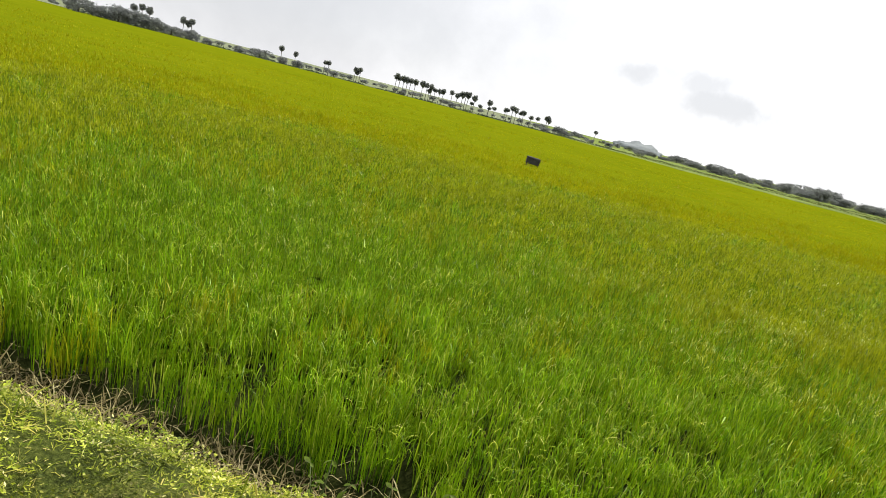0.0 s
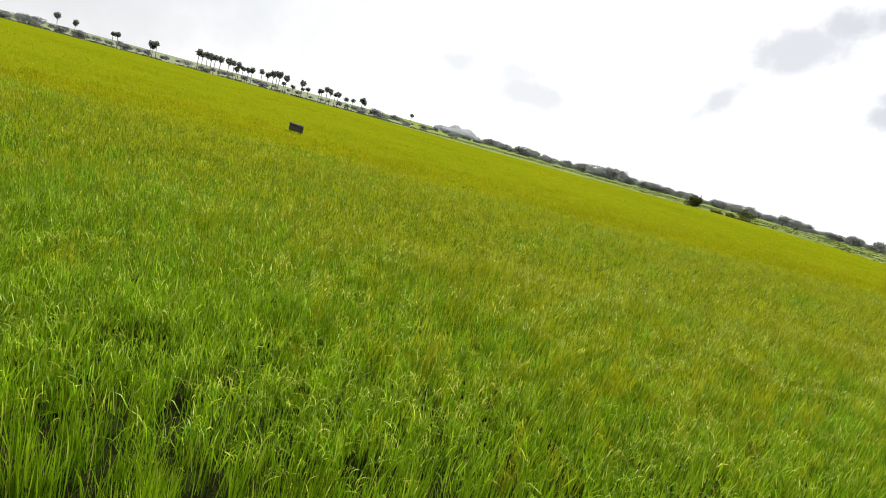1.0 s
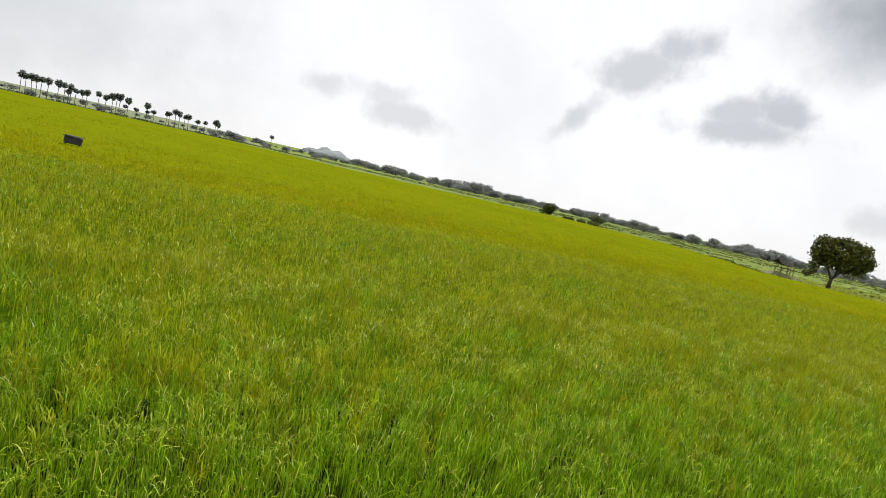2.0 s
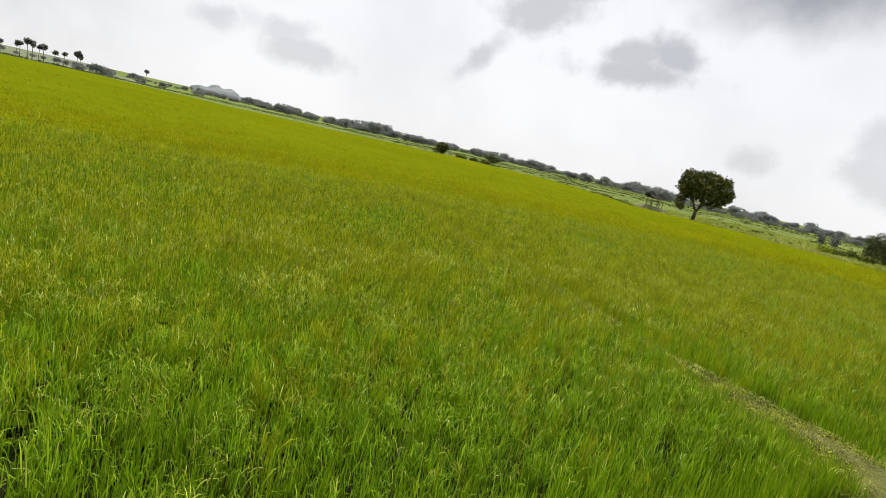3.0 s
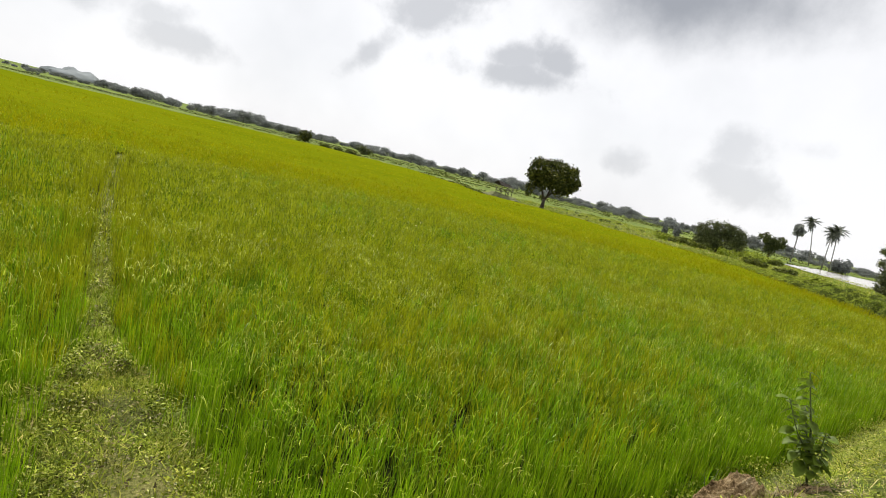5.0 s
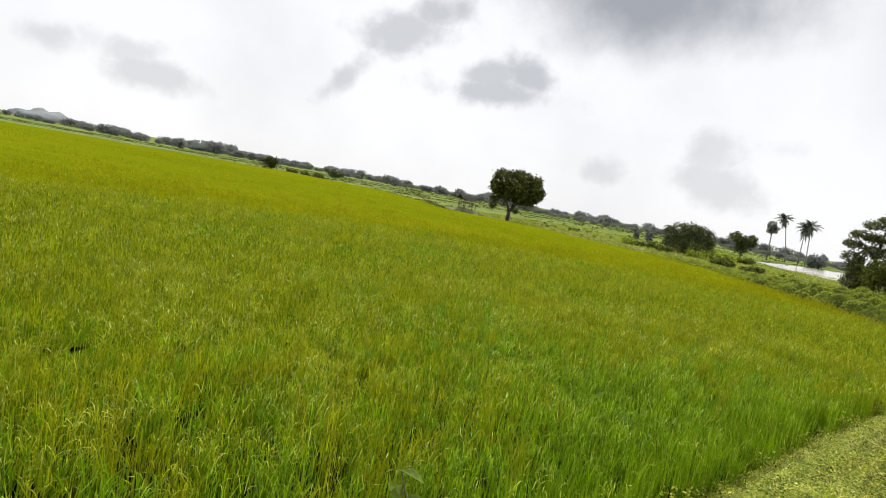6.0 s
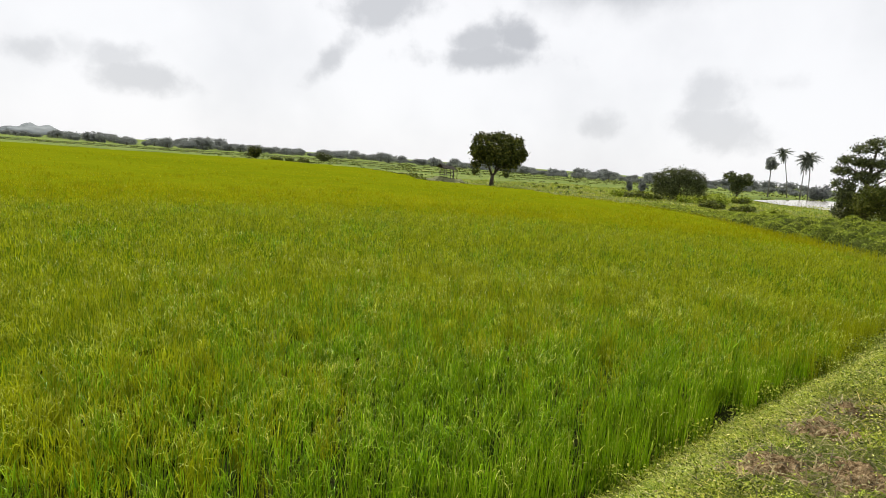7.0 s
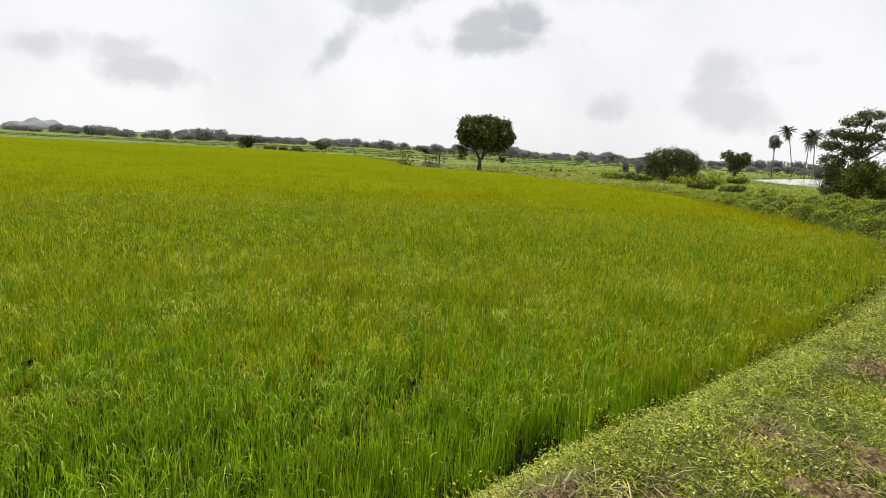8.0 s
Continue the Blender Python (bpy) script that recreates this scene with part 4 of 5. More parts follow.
# lone mango tree on the far rim
tree("mango_tree", pose(78.2, 49.5, 0.2, 0, 0, -47) @ Matrix.Diagonal((0.94, 0.94, 1, 1)), "lone broad mango tree with dense dark crown beside the paddy", "tree",
     [(-1.4, 0, 4.7, 1.5, 1.7, 1.35), (1.0, 0.2, 5.0, 1.9, 1.9, 1.3), (2.7, 0, 4.4, 1.3, 1.6, 1.4), (0.6, 0, 3.8, 2.2, 2.0, 1.1), (-1.9, 0.1, 4.0, 1.0, 1.3, 0.8), (2.4, 0.2, 3.3, 1.4, 1.4, 0.7), (-1.3, 0, 5.6, 0.9, 1.2, 0.6), (2.6, 0.3, 5.4, 1.0, 1.0, 0.5), (0.6, -1.2, 4.2, 1.8, 1.2, 1.4), (-1.5, 0.4, 3.2, 0.7, 0.8, 0.4), (-2.15, 0, 2.6, 0.6, 0.6, 0.55), (-2.1, 0.1, 1.75, 0.3, 0.35, 0.45), (1.7, 0, 2.9, 1.4, 1.3, 0.75), (-0.9, -0.2, 2.95, 0.7, 0.8, 0.5), (0.3, 0, 5.7, 1.2, 1.2, 0.45), (3.3, 0, 3.7, 0.7, 0.8, 0.8)],
     ([(0, 0, 0), (0.02, 0, 0.7), (0.05, 0, 1.3)], [0.32, 0.24, 0.22]),
     [([(0.05, 0, 1.2), (-0.35, 0.1, 2.0), (-1.0, 0.1, 3.2), (-1.3, 0, 4.6)], [0.17, 0.14, 0.1, 0.05]), ([(0.05, 0, 1.2), (0.6, 0, 2.0), (1.4, 0.1, 3.0), (2.4, 0, 4.2)], [0.18, 0.14, 0.1, 0.05]),
      ([(0.3, 0, 1.6), (0.5, -0.1, 2.8), (0.7, 0.1, 4.6)], [0.13, 0.1, 0.05]), ([(0.8, 0, 2.2), (1.9, 0.3, 2.6), (2.6, 0.4, 3.2)], [0.09, 0.07, 0.04]), ([(-0.6, 0.1, 2.4), (-1.6, 0.1, 2.9), (-2.1, 0.0, 2.2)], [0.08, 0.06, 0.03])],
     900, 16, 0.20, 0.19, MANGO, seed=5)

# spreading roadside tree at the bend, with layered branches
tree("spreading_tree", pose(67.24, 9.2, 0.95, 0, 0, -76) @ Matrix.Diagonal((0.9, 0.9, 0.96, 1)), "dark spreading roadside tree with layered open branches on the bank", "tree",
     [(0.5, 0, 4.9, 0.8, 0.8, 0.16), (-0.3, 0.1, 4.5, 0.8, 0.8, 0.17), (1.5, 0, 4.25, 0.9, 0.8, 0.18), (2.4, 0, 3.8, 0.8, 0.7, 0.16), (3.1, 0, 3.4, 0.45, 0.5, 0.12), (-0.9, 0, 3.75, 0.9, 0.9, 0.18), (0.3, 0, 3.6, 0.9, 0.9, 0.22), (-1.4, 0, 3.1, 0.6, 0.8, 0.17),
      (0.0, 0, 2.8, 0.9, 0.9, 0.3), (-1.2, 0, 2.2, 0.7, 0.8, 0.35), (-0.9, 0, 1.4, 0.8, 0.9, 0.45), (-1.0, -0.2, 0.6, 0.7, 0.9, 0.5), (0.4, 0, 1.8, 0.7, 0.8, 0.45), (1.4, 0, 3.1, 0.6, 0.6, 0.14)],
     ([(0, 0, 0), (0.05, 0, 1.2), (0.1, 0, 2.4), (0.2, 0, 3.6), (0.4, 0, 4.8)], [0.24, 0.18, 0.14, 0.09, 0.03]),
     [([(0.1, 0, 2.2), (-0.6, 0, 3.0), (-1.2, 0, 3.5)], [0.09, 0.06, 0.03]), ([(0.15, 0, 2.8), (1.2, 0, 3.6), (3.0, 0, 3.4)], [0.1, 0.07, 0.03]), ([(0.05, 0, 1.4), (-0.7, -0.1, 1.9), (-1.5, 0, 2.3)], [0.09, 0.06, 0.03]), ([(0.1, 0, 2.0), (0.8, 0.2, 2.5), (1.5, 0, 3.0)], [0.08, 0.05, 0.03]), ([(0.2, 0, 3.4), (0.9, 0, 4.0), (1.9, 0, 4.3)], [0.07, 0.05, 0.02])],
     900, 15, 0.12, 0.082, DARK_LEAF, seed=8, stretch=1.9)


def shrub(name, x, y, w, h, label, leaf, seed, size=0.16, clumps=150, group="", z=None, lumps=7):
    rng = np.random.default_rng(seed)
    z = ground_at(x, y) if z is None else z
    blobs = []
    for k in range(lumps):
        a = rng.uniform(-0.42, 0.42) * w
        r = w * rng.uniform(0.16, 0.28)
        hh = h * rng.uniform(0.25, 0.36)
        blobs.append((a, rng.uniform(-0.3, 0.3) * w, rng.uniform(0.22, 0.70) * h, r, r, hh))
    stems = [([(0, 0, -0.05), (b[0] * 0.5, b[1] * 0.5, b[2] * 0.6), (b[0], b[1], b[2] + 0.2)], [0.06, 0.045, 0.02]) for b in blobs[:4]]
    root = tree(name, pose(x, y, z, 0, 0, -65), label, "shrub" if h < 3 else "tree", blobs, ([(0, 0, -0.1), (0, 0, 0.35 * h)], [0.09, 0.06]), stems, clumps, 13, 0.16 * w / 4 + 0.06, size, leaf, group=group, seed=seed)
    return root


tree("roadside_tree", pose(88.3, 31.1, ground_at(88.3, 31.1), 0, 0, -65) @ Matrix.Diagonal((0.78, 0.8, 0.88, 1)), "dense dark green tree with wide domed crown beside the bank", "tree",
     [(-2.5, 0, 2.3, 0.9, 1.1, 1.0), (-1.3, 0, 2.9, 1.3, 1.4, 1.05), (0.2, 0, 3.05, 1.6, 1.6, 1.0), (1.5, 0, 2.8, 1.4, 1.5, 1.1), (2.8, 0.1, 2.5, 0.8, 1.0, 1.0), (0.3, -0.4, 1.7, 2.5, 1.7, 1.2), (-2.6, 0.2, 1.2, 0.8, 1.0, 0.7), (3.0, 0, 1.5, 0.6, 0.8, 0.6), (-3.3, 0, 2.9, 0.25, 0.3, 0.3), (-1.2, -0.9, 1.0, 1.5, 1.0, 0.9)],
     ([(0, 0, -0.1), (0, 0, 0.8), (0.1, 0, 1.6)], [0.25, 0.2, 0.16]),
     [([(0, 0, 0.6), (-1.0, 0, 1.6), (-2.2, 0, 2.4)], [0.12, 0.09, 0.04]), ([(0.1, 0, 0.7), (1.2, 0, 1.7), (2.5, 0, 2.5)], [0.12, 0.09, 0.04]), ([(0.1, 0, 1.4), (0.2, 0, 2.8)], [0.12, 0.05])],
     1500, 15, 0.2, 0.105, DARK_LEAF, seed=21)
tree("roadside_tree", pose(109.2, 33.0, ground_at(109.2, 33.0), 0, 0, -65), "small dark tree with open crown beyond the bank", "tree",
     [(-1.1, 0, 3.4, 0.65, 0.7, 0.5), (-0.4, 0, 3.0, 0.7, 0.8, 0.5), (0.95, 0, 3.2, 0.75, 0.8, 0.5), (0.2, 0, 2.5, 0.9, 0.9, 0.6), (0.0, 0, 1.7, 0.7, 0.7, 0.6), (1.4, 0, 2.7, 0.4, 0.5, 0.3)],
     ([(0, 0, -0.1), (0.05, 0, 1.0), (0.1, 0, 2.2)], [0.13, 0.1, 0.07]),
     [([(0.05, 0, 1.4), (-0.5, 0, 2.4), (-1.1, 0, 3.3)], [0.07, 0.05, 0.03]), ([(0.1, 0, 1.6), (0.6, 0, 2.4), (1.0, 0, 3.1)], [0.07, 0.05, 0.03])],
     300, 13, 0.16, 0.16, DARK_LEAF, seed=23)
shrub("leafy_shrub", 66.5, 7.7, 4.0, 2.6, "olive green leafy shrub under the spreading tree", SHRUB_LEAF, 24, 0.07, 800)
shrub("leafy_shrub", 66.3, 8.9, 2.6, 2.5, "olive green leafy shrub round the foot of the spreading tree", SHRUB_LEAF, 27, 0.07, 700)
shrub("leafy_shrub", 66.2, 6.6, 3.0, 2.4, "olive green leafy shrub beside the spreading tree", SHRUB_LEAF, 28, 0.07, 650)
shrub("leafy_shrub", 66.9, 5.8, 2.3, 2.0, "dark green shrub beside the spreading tree", DARK_LEAF, 26, 0.07, 420)
shrub("leafy_shrub", 64.0, 5.2, 2.2, 1.2, "low dark green shrub on the bank", DARK_LEAF, 25, 0.11, 160)
for k, (x, y, w, h) in enumerate(((83.5, 33.5, 2.0, 1.0), (86, 29.0, 2.0, 0.9), (94, 29, 2.2, 1.3), (76, 22, 1.6, 0.7), (72, 15.5, 1.3, 0.6), (102, 33, 2.0, 1.2), (81, 30, 1.6, 0.8), (90, 27.5, 2.4, 1.0), (97, 31.5, 2.8, 1.5), (99, 28.5, 1.8, 0.8), (105, 31.0, 2.4, 1.1), (85, 36.5, 1.8, 1.0), (75, 19, 1.4, 0.6))):
    shrub("scrub_bush", x, y, w, h * 0.72, "low scrubby green bush on the bank", CREEPER if k % 3 else SHRUB_LEAF, 40 + k, 0.12, 90, "scrub along the bank")
shrub("scrub_bush", 171, 39.6, 4.0, 3.6, "grey-green bush at the far edge of the pond", HAZE_LEAF, 57, 0.3, 150, "scrub along the bank")
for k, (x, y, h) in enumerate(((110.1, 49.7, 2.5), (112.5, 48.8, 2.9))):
    shrub("sapling", x, y, 1.4, h, "slim young tree in the distant plots", HAZE_LEAF, 60 + k, 0.2, 50, "young trees in the plots", lumps=4)
shrub("young_tree", 119.0, 82.9, 1.3, 1.6, "small dark bush in the plots behind the mango tree", MANGO, 63, 0.16, 60)
shrub("field_tree", 84.8, 125.5, 3.0, 2.7, "small round dark tree on the paddy rim", MANGO, 64, 0.25, 110)
shrub("field_tree", 118.9, 152.2, 3.6, 2.4, "small bushy tree among distant plots", DARK_LEAF, 65, 0.3, 90)
for k, (x, y) in enumerate(((87.5, 121), (89.5, 118), (91.5, 116))):
    shrub("scrub_bush", x, y, 2.6, 0.75, "low weedy scrub on the paddy rim", SHRUB_LEAF, 66 + k, 0.2, 70, "scrub on the paddy rim")


# ---- palms ----
def palmyra(height, crown, seed):
    rng = np.random.default_rng(seed)
    root = thing("palmyra_palm", pose(0, 0, 0), "tall palmyra palm with round dark fan crown in a distant row", "palm tree", "palms beyond the paddy")
    bm = bmesh.new()
    lean = rng.uniform(-0.25, 0.25, 2)
    tube(bm, [(0, 0, -0.1), (lean[0] * 0.3, lean[1] * 0.3, height * 0.4), (lean[0], lean[1], height)], [0.13, 0.09, 0.08], 6)
    part("trunk", bm, PALM_BARK, root)
    vs, ts = [], []
    for k in range(30):
        d = rng.normal(0, 1, 3)
        d[2] = d[2] * 0.8 + 0.25
        d /= np.linalg.norm(d)
        side = np.cross(d, rng.normal(0, 1, 3))
        side /= np.linalg.norm(side)
        hub = np.array([lean[0], lean[1], height]) + d * crown * rng.uniform(0.05, 0.5)
        n0 = len(vs)
        vs.append(hub)
        for j in range(15):
            a = (j / 14 - 0.5) * 3.9
            r = crown * (0.58 if j % 2 == 0 else 0.36)
            vs.append(hub + r * (d * math.cos(a) + side * math.sin(a)) * rng.uniform(0.9, 1.1))
        ts += [(n0, n0 + 1 + j, n0 + 2 + j) for j in range(14)]
    link_mesh("crown", tri_mesh("crown", np.array(vs), np.array(ts)), HAZE_PALM_LEAF, root)
    return root


PALM_KINDS = [palmyra(4.7, 1.25, 70), palmyra(4.7, 1.15, 71), palmyra(4.7, 1.35, 72)]
# places in the distant row: x, y and the height of the crown
PALMS = [(-39.9, 200.3, 5.5), (-38.7, 200.6, 5.0), (-37.3, 200.8, 5.4), (-36.3, 201.0, 5.2), (-35.3, 201.2, 5.2), (-33.8, 201.5, 5.2), (-31.3, 202.0, 5.3), (-29.8, 202.2, 5.1),
         (-28.9, 202.4, 3.6), (-28.3, 202.5, 5.0), (-27.2, 202.6, 4.2), (-25.6, 202.9, 4.3), (-24.5, 203.0, 4.6), (-21.5, 203.4, 4.9), (-19.7, 203.6, 4.5), (-18.0, 203.8, 5.2), (-17.0, 203.9, 5.5)]
MORE_PALMS = [(-16.3, 204.0, 5.5), (-14.0, 204.2, 5.0), (-14.6, 204.1, 3.2), (-11.7, 204.4, 3.0), (-9.0, 204.6, 4.8), (-8.9, 204.6, 3.0), (-6.9, 204.7, 3.4), (-3.5, 204.8, 3.9), (-2.7, 204.8, 3.9),
              (-1.0, 204.9, 4.9), (0.1, 204.9, 4.6), (1.5, 204.9, 4.0), (2.7, 204.9, 4.4), (5.1, 204.9, 3.5), (7.3, 204.9, 3.7), (10.3, 204.8, 4.6), (11.2, 204.8, 4.0), (30.2, 233.4, 4.2)]
LEFT_PALMS = [(-78.0, 198.9, 5.0), (-74.1, 200.5, 4.4), (-65.0, 203.7, 4.1), (-63.6, 204.2, 4.3), (-55.3, 206.8, 4.4), (-53.6, 207.2, 4.7), (-54.6, 207, 3.6), (-105.5, 187.3, 5.6), (-103.4, 188.5, 5.7), (-104.3, 188, 5.0),
              (-113.5, 182, 5.8), (-115.4, 181.4, 6.2), (-117, 180, 5.6)]
rng = np.random.default_rng(31)
first = [True, True, True]
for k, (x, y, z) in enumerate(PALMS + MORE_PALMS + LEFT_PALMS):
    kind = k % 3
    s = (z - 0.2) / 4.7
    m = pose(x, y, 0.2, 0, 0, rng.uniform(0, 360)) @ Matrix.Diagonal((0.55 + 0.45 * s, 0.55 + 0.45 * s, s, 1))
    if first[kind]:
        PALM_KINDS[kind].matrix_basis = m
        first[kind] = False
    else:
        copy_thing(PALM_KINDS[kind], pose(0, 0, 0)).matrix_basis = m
lone = copy_thing(PALM_KINDS[0], pose(0, 0, 0))
lone.matrix_basis = pose(165.5, 48.4, 0.2, 0, 0, 40) @ Matrix.Diagonal((1.35, 1.35, 1.52, 1))
tagged(lone, "round-crowned palmyra palm beside coconut palms beyond the pond", "palm tree", "palms beyond the pond")


def coconut(x, y, top, lean, seed):
    rng = np.random.default_rng(seed)
    root = thing("coconut_palm", pose(x, y, 0.2), "slender coconut palm with drooping feathery fronds beyond the pond", "palm tree", "palms beyond the pond")
    bm = bmesh.new()
    lx, ly = 0.31 * lean, -0.95 * lean
    tube(bm, [(0, 0, -0.1), (lx * 0.25, ly * 0.25, top * 0.35), (lx * 0.6, ly * 0.6, top * 0.7), (lx, ly, top)], [0.14, 0.10, 0.085, 0.08], 7)
    part("trunk", bm, PALM_BARK, root)
    for k in range(22):
        a = k * 2.4 + rng.uniform(-0.3, 0.3)
        rise = -0.8 + 2.2 * ((k * 0.7548) % 1.0) + rng.uniform(-0.25, 0.25)
        length = rng.uniform(1.7, 2.8)
        vs, ts, prev = [], [], None
        for j in range(14):
            u = j / 13
            r = length * u * math.cos(rise) + 0.12 * length * u * u * max(math.sin(rise), 0)
            z = length * (math.sin(rise) * u - 0.36 * u * u)
            c = np.array([lx + r * math.cos(a), ly + r * math.sin(a), top + z])
            w = 0.80 * math.sin(math.pi * min(0.12 + 0.88 * u, 0.97)) + 0.05
            e = np.array([-math.sin(a), math.cos(a), 0])
            if prev is not None:
                mid_c = (prev + c) / 2
                for sgn in (-1, 1):
                    n0 = len(vs)
                    tip = mid_c + e * sgn * w * 0.75 + np.array([0, 0, -0.45 * w]) + (c - prev) * 0.5
                    vs += [prev, c, tip, prev * 0.4 + c * 0.6]
                    ts += [(n0, n0 + 3, n0 + 2), (n0 + 3, n0 + 1, n0 + 2)]
            prev = c
        link_mesh("frond", tri_mesh("frond", np.array(vs), np.array(ts)), COCONUT_LEAF, root)
    return root


coconut(176.1, 47.9, 10.3, -2.0, 80)
coconut(167.2, 42.6, 8.5, 0.0, 81)
coconut(167.5, 41.2, 9.1, -0.6, 82)


# ---- distant trees ----
FAR_KINDS = []
for k in range(5):
    rng = np.random.default_rng(90 + k)
    w, h = rng.uniform(6.5, 9.5), rng.uniform(3.6, 5.4)
    blobs = [(rng.uniform(-0.3, 0.3) * w, rng.uniform(-0.3, 0.3) * w, rng.uniform(0.45, 0.72) * h, w * rng.uniform(0.2, 0.3), w * rng.uniform(0.2, 0.3), h * rng.uniform(0.2, 0.3)) for _ in range(8)]
    blobs.append((0, 0, 0.3 * h, 0.42 * w, 0.42 * w, 0.28 * h))
    FAR_KINDS.append(tree("distant_tree", pose(0, 0, 0), "hazy rounded tree in the distant tree line", "tree", blobs, ([(0, 0, -0.2), (0.1, 0, 0.5 * h)], [0.3, 0.18]), [], 300, 7, 0.26, 0.36, HAZE_LEAF, group="distant tree line", seed=100 + k, stretch=1.3))
rng = np.random.default_rng(33)
spots = []
for az in np.arange(5, 110, 0.46):
    dist = 330 + 35 * math.sin(az * 0.21) + rng.uniform(-30, 40)
    spots.append((az + rng.uniform(-0.25, 0.25), dist, rng.uniform(0.42, 1.12) * (1.0 + 0.15 * math.sin(az * 0.55)) * (1.0 if az > 14 else 0.62)))
for az in np.arange(-48, 6, 0.72):
    spots.append((az + rng.uniform(-0.4, 0.4), 300 + rng.uniform(-20, 60), rng.uniform(0.30, 0.55)))
for az in np.arange(54, 84, 0.62):
    spots.append((az + rng.uniform(-0.3, 0.3), 245 + rng.uniform(-14, 22), rng.uniform(0.28, 0.5)))
for az, dist, s in ((-24.0, 218, 0.72), (-22.0, 222, 0.5), (-20.8, 220, 0.6), (-17.6, 224, 0.45), (-25.6, 225, 0.55), (-31.0, 215, 0.75), (-32.4, 214, 0.95), (-33.6, 213, 1.1), (-34.8, 212, 1.0), (-36, 212, 1.1), (-37.5, 212, 1.0), (-29.4, 216, 0.75), (-28.3, 217, 0.5),
                    (3.2, 214, 0.62), (2.0, 214, 0.45), (3.9, 216, 0.5), (-6.7, 207, 0.38), (-11.4, 207, 0.35), (7.9, 228, 0.4), (6.2, 235, 0.4), (10.7, 230, 0.45), (52.1, 265, 0.95), (45.0, 300, 0.95), (41.0, 300, 0.9)):
    spots.append((az, dist, s))
first = [True] * 5
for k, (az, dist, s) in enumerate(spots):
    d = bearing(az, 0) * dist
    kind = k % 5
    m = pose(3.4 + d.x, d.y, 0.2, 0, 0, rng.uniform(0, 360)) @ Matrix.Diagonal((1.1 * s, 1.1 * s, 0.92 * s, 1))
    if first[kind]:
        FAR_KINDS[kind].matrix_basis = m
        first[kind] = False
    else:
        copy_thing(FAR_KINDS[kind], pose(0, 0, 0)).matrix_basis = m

# undergrowth below the palm row
_n = 5200
rng = np.random.default_rng(35)
p = np.stack([rng.uniform(-130, 35, _n), rng.uniform(199, 209, _n)], 1)
p = p[wavy(p, 4.0, 2.0) > 0.1]
c = np.column_stack([p, 0.15 + rng.uniform(0, 0.8, len(p)) * (0.4 + 0.6 * wavy(p, 5.0))])
v, t = leaves(rng, c, rng.uniform(0.4, 0.8, len(c)), 1.4, 0.3)
scrub = thing("palm_undergrowth", pose(0, 0, 0), "low grey-green scrub below the distant palms", "scrub", kind="stuff")
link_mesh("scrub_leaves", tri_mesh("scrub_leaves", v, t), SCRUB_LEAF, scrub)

bm = bmesh.new()
bmesh.ops.create_icosphere(bm, subdivisions=4, radius=1.0)
for vert in bm.verts:
    q = vert.co
    f = noise.fractal(q * 2.0, 0.9, 2.1, 4)
    vert.co = Vector((q.x * 26 * (1 + 0.2 * f), q.y * 22, max(q.z, -0.1) * 8.5 * (1 + 0.4 * f)))
hill = part("distant_hill", bm, HILL)
hill.matrix_basis = pose(3.4 + 700 * math.sin(radians(11.0)), 700 * math.cos(radians(11.0)), 0)
tagged(hill, "low hazy grey hill on the horizon", "hill", kind="structure")


# ---- pond ----
bm = bmesh.new()
bm.faces.new([bm.verts.new((x, y, 0.36)) for x, y in ((106, 21), (111, 28.5), (121, 35), (140, 38), (160, 39), (185, 37), (185, 6), (150, 2), (114, 8))])
pond = part("pond", bm, WATER, smooth=False)
tagged(pond, "still pale pond reflecting the bright sky", "water", kind="structure")


# ---- field hut and its mound ----
def lumpy_mound(name, x, y, rx, ry, h, rz, material, label, category):
    bm = bmesh.new()
    bmesh.ops.create_icosphere(bm, subdivisions=4, radius=1.0)
    for vert in bm.verts:
        q = vert.co
        f = noise.fractal(q * 2.5, 0.8, 2.2, 5)
        vert.co = Vector((q.x * rx * (1 + 0.15 * f), q.y * ry * (1 + 0.15 * f), max(q.z, -0.3) * h * (1 + 0.5 * f)))
    ob = part(name, bm, material, smooth=False)
    ob.matrix_basis = pose(x, y, 0.2, 0, 0, rz)
    return tagged(ob, label, category)


lumpy_mound("straw_mound", 73.0, 51.9, 2.7, 1.7, 0.62, -47, STRAW, "low mound of dry straw and earth below the hut", "mound")

hut = thing("field_hut", pose(73.1, 51.9, 0.66, 0, 0, -12) @ Matrix.Diagonal((0.88, 0.88, 0.88, 1)), "small open field hut of poles with sagging grey thatch roof", "hut")


def box_part(name, size, at, rot, material, parent, bevel=0.01):
    bm = bmesh.new()
    bmesh.ops.create_cube(bm, size=1.0)
    bmesh.ops.scale(bm, vec=size, verts=bm.verts)
    bmesh.ops.bevel(bm, geom=bm.edges[:], offset=bevel, segments=1, affect="EDGES")
    ob = part(name, bm, material, parent, smooth=False)
    ob.matrix_basis = pose(*at, *rot)
    return ob


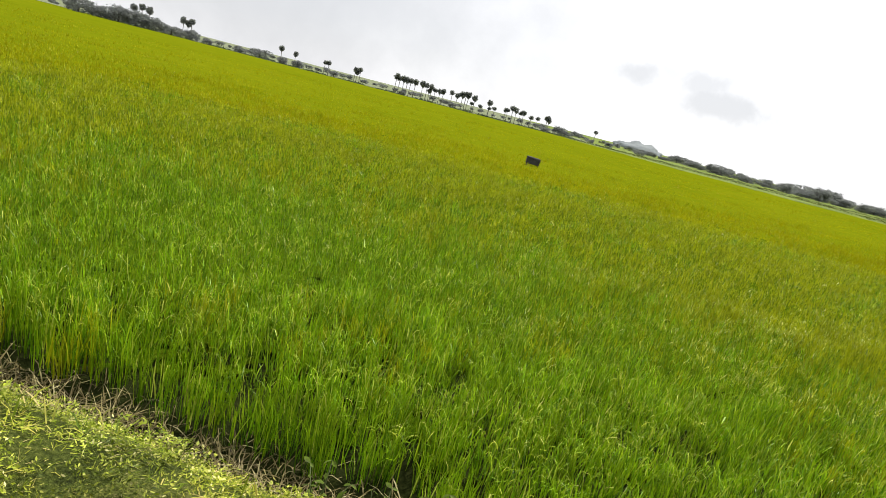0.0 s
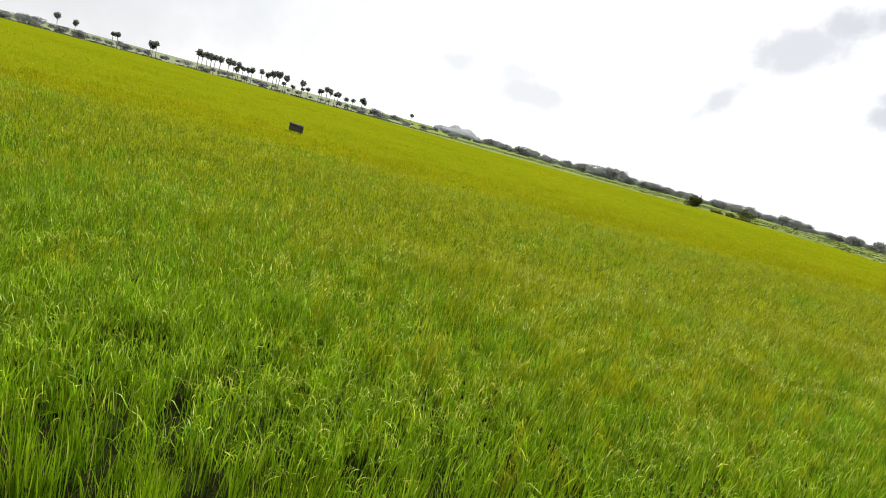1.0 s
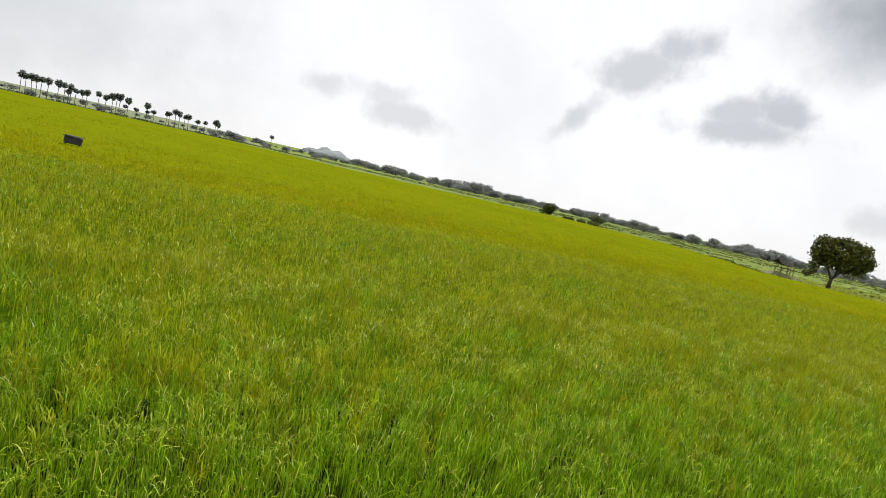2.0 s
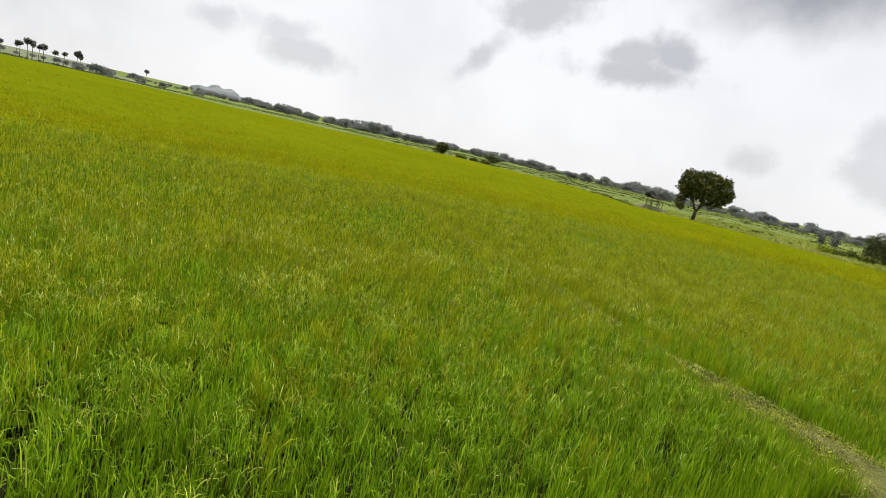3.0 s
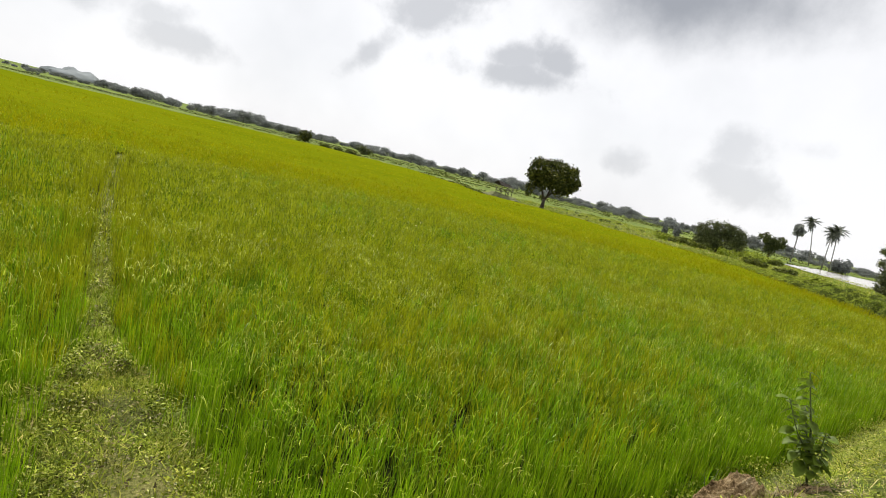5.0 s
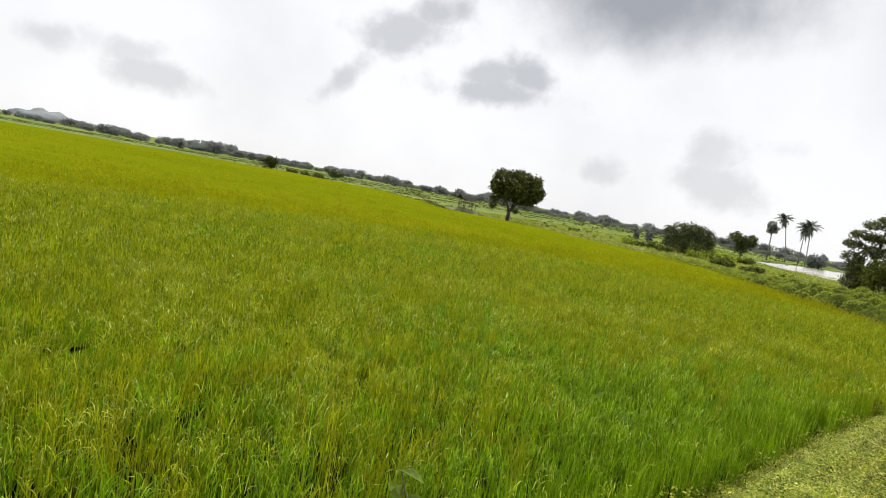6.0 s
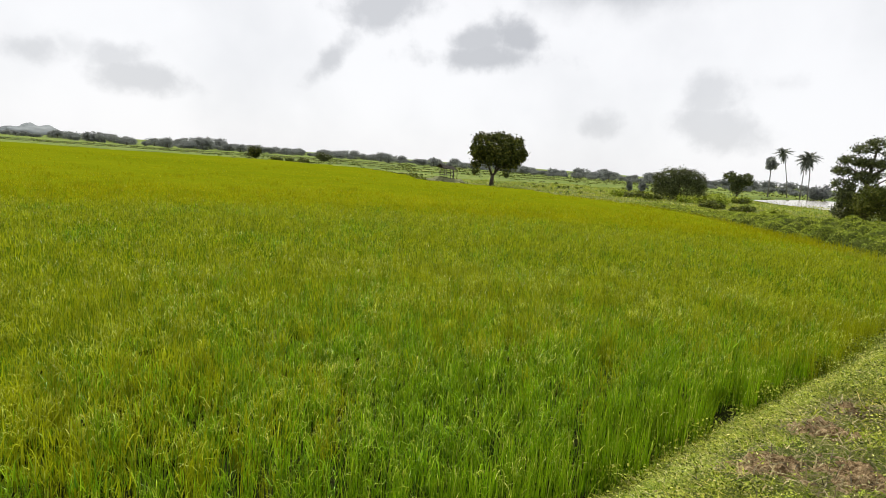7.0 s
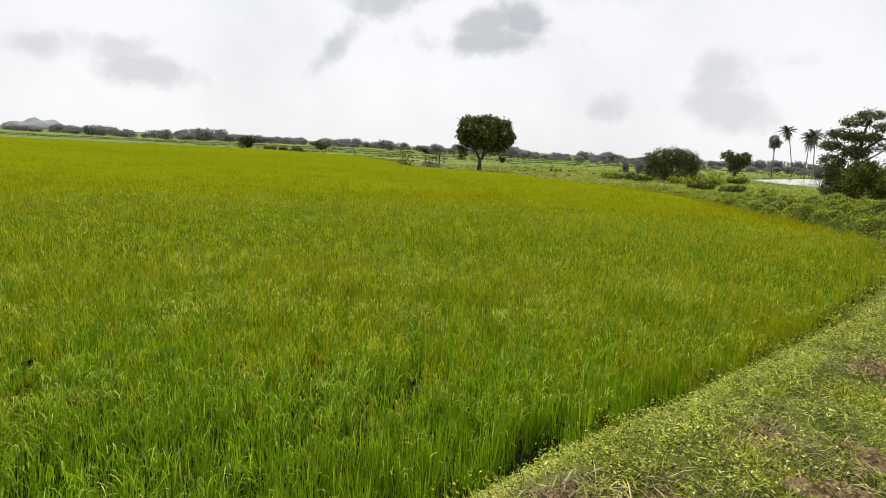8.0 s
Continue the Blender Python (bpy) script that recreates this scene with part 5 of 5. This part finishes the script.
for x, y, h in ((-0.85, -0.55, 1.62), (-0.85, 0.55, 1.6), (0.1, -0.6, 1.62), (0.15, 0.6, 1.5), (0.62, -0.55, 1.5), (1.15, -0.55, 1.42), (1.2, 0.55, 1.45)):
    bm = bmesh.new()
    tube(bm, [(x, y, -0.3), (x + 0.03, y, h * 0.5), (x - 0.02, y + 0.03, h)], [0.055, 0.05, 0.04], 6)
    part("post", bm, POLE, hut)
for x0, x1, y, z0, z1 in ((-1.0, 1.35, -0.57, 1.02, 0.96), (-1.0, 1.35, 0.57, 0.98, 0.94), (-1.05, 1.3, -0.57, 1.52, 1.36), (-1.05, 1.3, 0.57, 1.5, 1.36)):
    bm = bmesh.new()
    tube(bm, [(x0, y, z0), (0.5 * (x0 + x1), y, 0.5 * (z0 + z1) - 0.03), (x1, y, z1)], [0.035, 0.035, 0.03], 6)
    part("rail", bm, POLE, hut)
box_part("platform", (1.9, 1.15, 0.06), (-0.05, 0, 0.62), (0, 0, 2), POLE, hut)
for sgn in (-1, 1):
    bm = bmesh.new()
    rows = []
    for i in range(11):
        x = -1.25 + 2.1 * i / 10
        ridge_z = 2.06 - 0.30 * (i / 10) - 0.05 * math.sin(math.pi * i / 10)
        fall = 0.52 - 0.12 * (i / 10)
        rows.append([bm.verts.new((x + 0.04 * math.sin(7 * w + i), sgn * w * 0.92, ridge_z - fall * w + 0.03 * math.sin(5.1 * i + 3 * w))) for w in (0, 0.3, 0.65, 1.0 + 0.06 * math.sin(3.3 * i))])
    for a, b in zip(rows, rows[1:]):
        for j in range(3):
            bm.faces.new((a[j], b[j], b[j + 1], a[j + 1]))
    bmesh.ops.solidify(bm, geom=bm.faces[:], thickness=0.08)
    part("thatch_slope", bm, THATCH, hut, smooth=False)


# ---- dark tarpaulin box standing in the rice ----
crate = thing("tarpaulin_box", pose(1.55, 33.2, 0.04, 0, 0, 4) @ Matrix.Diagonal((1.08, 1.08, 1.06, 1)), "dark tarpaulin-covered box on short stakes among the rice", "box")
for x, y in ((-0.27, -0.15), (0.27, -0.15), (-0.27, 0.15), (0.27, 0.15)):
    bm = bmesh.new()
    tube(bm, [(x, y, 0), (x, y, 0.45)], [0.03, 0.025], 6)
    part("stake", bm, POLE, crate)
body = box_part("body", (0.66, 0.42, 0.36), (0, 0, 0.56), (0, 3, 0), TARP, crate, 0.03)
bm = bmesh.new()
rows = []
for i in range(8):
    rows.append([bm.verts.new((-0.37 + 0.74 * i / 7, -0.25 + 0.5 * j / 5, 0.77 - 0.02 * i + 0.025 * math.sin(2.3 * i + 1.7 * j) - (0.06 if j in (0, 5) or i in (0, 7) else 0))) for j in range(6)])
for a, b in zip(rows, rows[1:]):
    for j in range(5):
        bm.faces.new((a[j], b[j], b[j + 1], a[j + 1]))
bmesh.ops.solidify(bm, geom=bm.faces[:], thickness=0.015)
part("cover", bm, TARP, crate)


# ---- broad-leaved weeds at the edge of the bank ----
def leaf_sheet(length, width):
    bm = bmesh.new()
    rows = []
    for i, (u, w) in enumerate(((0, 0.05), (0.2, 0.6), (0.45, 1.0), (0.75, 0.75), (1.0, 0.04))):
        z = -0.35 * length * u * u + 0.1 * length * u
        rows.append([bm.verts.new((length * u, s * width * 0.5 * w, z + abs(s) * 0.12 * width * w)) for s in (-1, 0, 1)])
    for a, b in zip(rows, rows[1:]):
        for j in range(2):
            bm.faces.new((a[j], b[j], b[j + 1], a[j + 1]))
    me = bpy.data.meshes.new("leaf")
    bm.to_mesh(me)
    bm.free()
    me.polygons.foreach_set("use_smooth", [True] * len(me.polygons))
    me.materials.append(WEED_LEAF)
    return me


BIG_LEAF, SMALL_LEAF = leaf_sheet(0.115, 0.078), leaf_sheet(0.07, 0.038)


def weed(x, y, height, pairs, mesh, seed, label, branch=0.0, lean=(0.04, 0.0)):
    rng = random.Random(seed)
    root = thing("broad_leaved_weed", pose(x, y, ground_at(x, y)), label, "weed", "weeds at the edge of the bank")
    bm = bmesh.new()
    tops = [(lean[0], lean[1], height)] + [(lean[0] * 0.7 + branch * math.cos(a), lean[1] * 0.7 + branch * math.sin(a), height * f) for a, f in (((0.4, 0.66), (2.5, 0.74), (4.4, 0.56)) if branch else ())]
    tube(bm, [(0, 0, -0.03), (lean[0] * 0.4 + 0.01, lean[1] * 0.4 + 0.01, height * 0.5), tops[0]], [0.009, 0.007, 0.003], 6)
    for tp in tops[1:]:
        tube(bm, [(lean[0] * 0.22, lean[1] * 0.22, height * 0.25), (tp[0] * 0.6, tp[1] * 0.6, tp[2] * 0.62), tp], [0.005, 0.004, 0.003], 5)
    part("stem", bm, STEM, root)
    for tp in tops:
        for k in range(pairs):
            f = 0.30 + 0.70 * k / max(pairs - 1, 1)
            for half_turn in (0, 180):
                ob = new("leaf", mesh)
                ob.parent = root
                s = rng.uniform(0.65, 1.2) * (1.15 - 0.5 * f)
                ob.matrix_basis = pose(tp[0] * f, tp[1] * f, tp[2] * f, rng.uniform(-30, 30), rng.uniform(-25, 35), half_turn + 87 * k + rng.uniform(-35, 35)) @ Matrix.Diagonal((s, s, s, 1))
    return root


weed(21.87, 0.95, 0.74, 13, BIG_LEAF, 1, "tall broad-leaved weed standing alone on the bank", 0.15, (-0.16, 0.15))
weed(-0.48, 2.75, 0.42, 5, SMALL_LEAF, 2, "pale leafy weed at the edge of the rice", 0.14)
weed(-0.15, 2.85, 0.38, 5, SMALL_LEAF, 3, "pale leafy weed at the edge of the rice", 0.12)
weed(0.15, 2.75, 0.45, 5, SMALL_LEAF, 4, "pale leafy weed at the edge of the rice", 0.14)
weed(0.42, 2.8, 0.40, 5, SMALL_LEAF, 5, "pale leafy weed at the edge of the rice", 0.13)
weed(0.75, 2.95, 0.36, 4, SMALL_LEAF, 6, "pale leafy weed at the edge of the rice", 0.1)
weed(22.6, 1.75, 0.32, 4, SMALL_LEAF, 7, "small leafy weed among grass on the bank", 0.1)
weed(24.6, 1.5, 0.30, 4, SMALL_LEAF, 8, "small leafy weed among grass on the bank", 0.1)
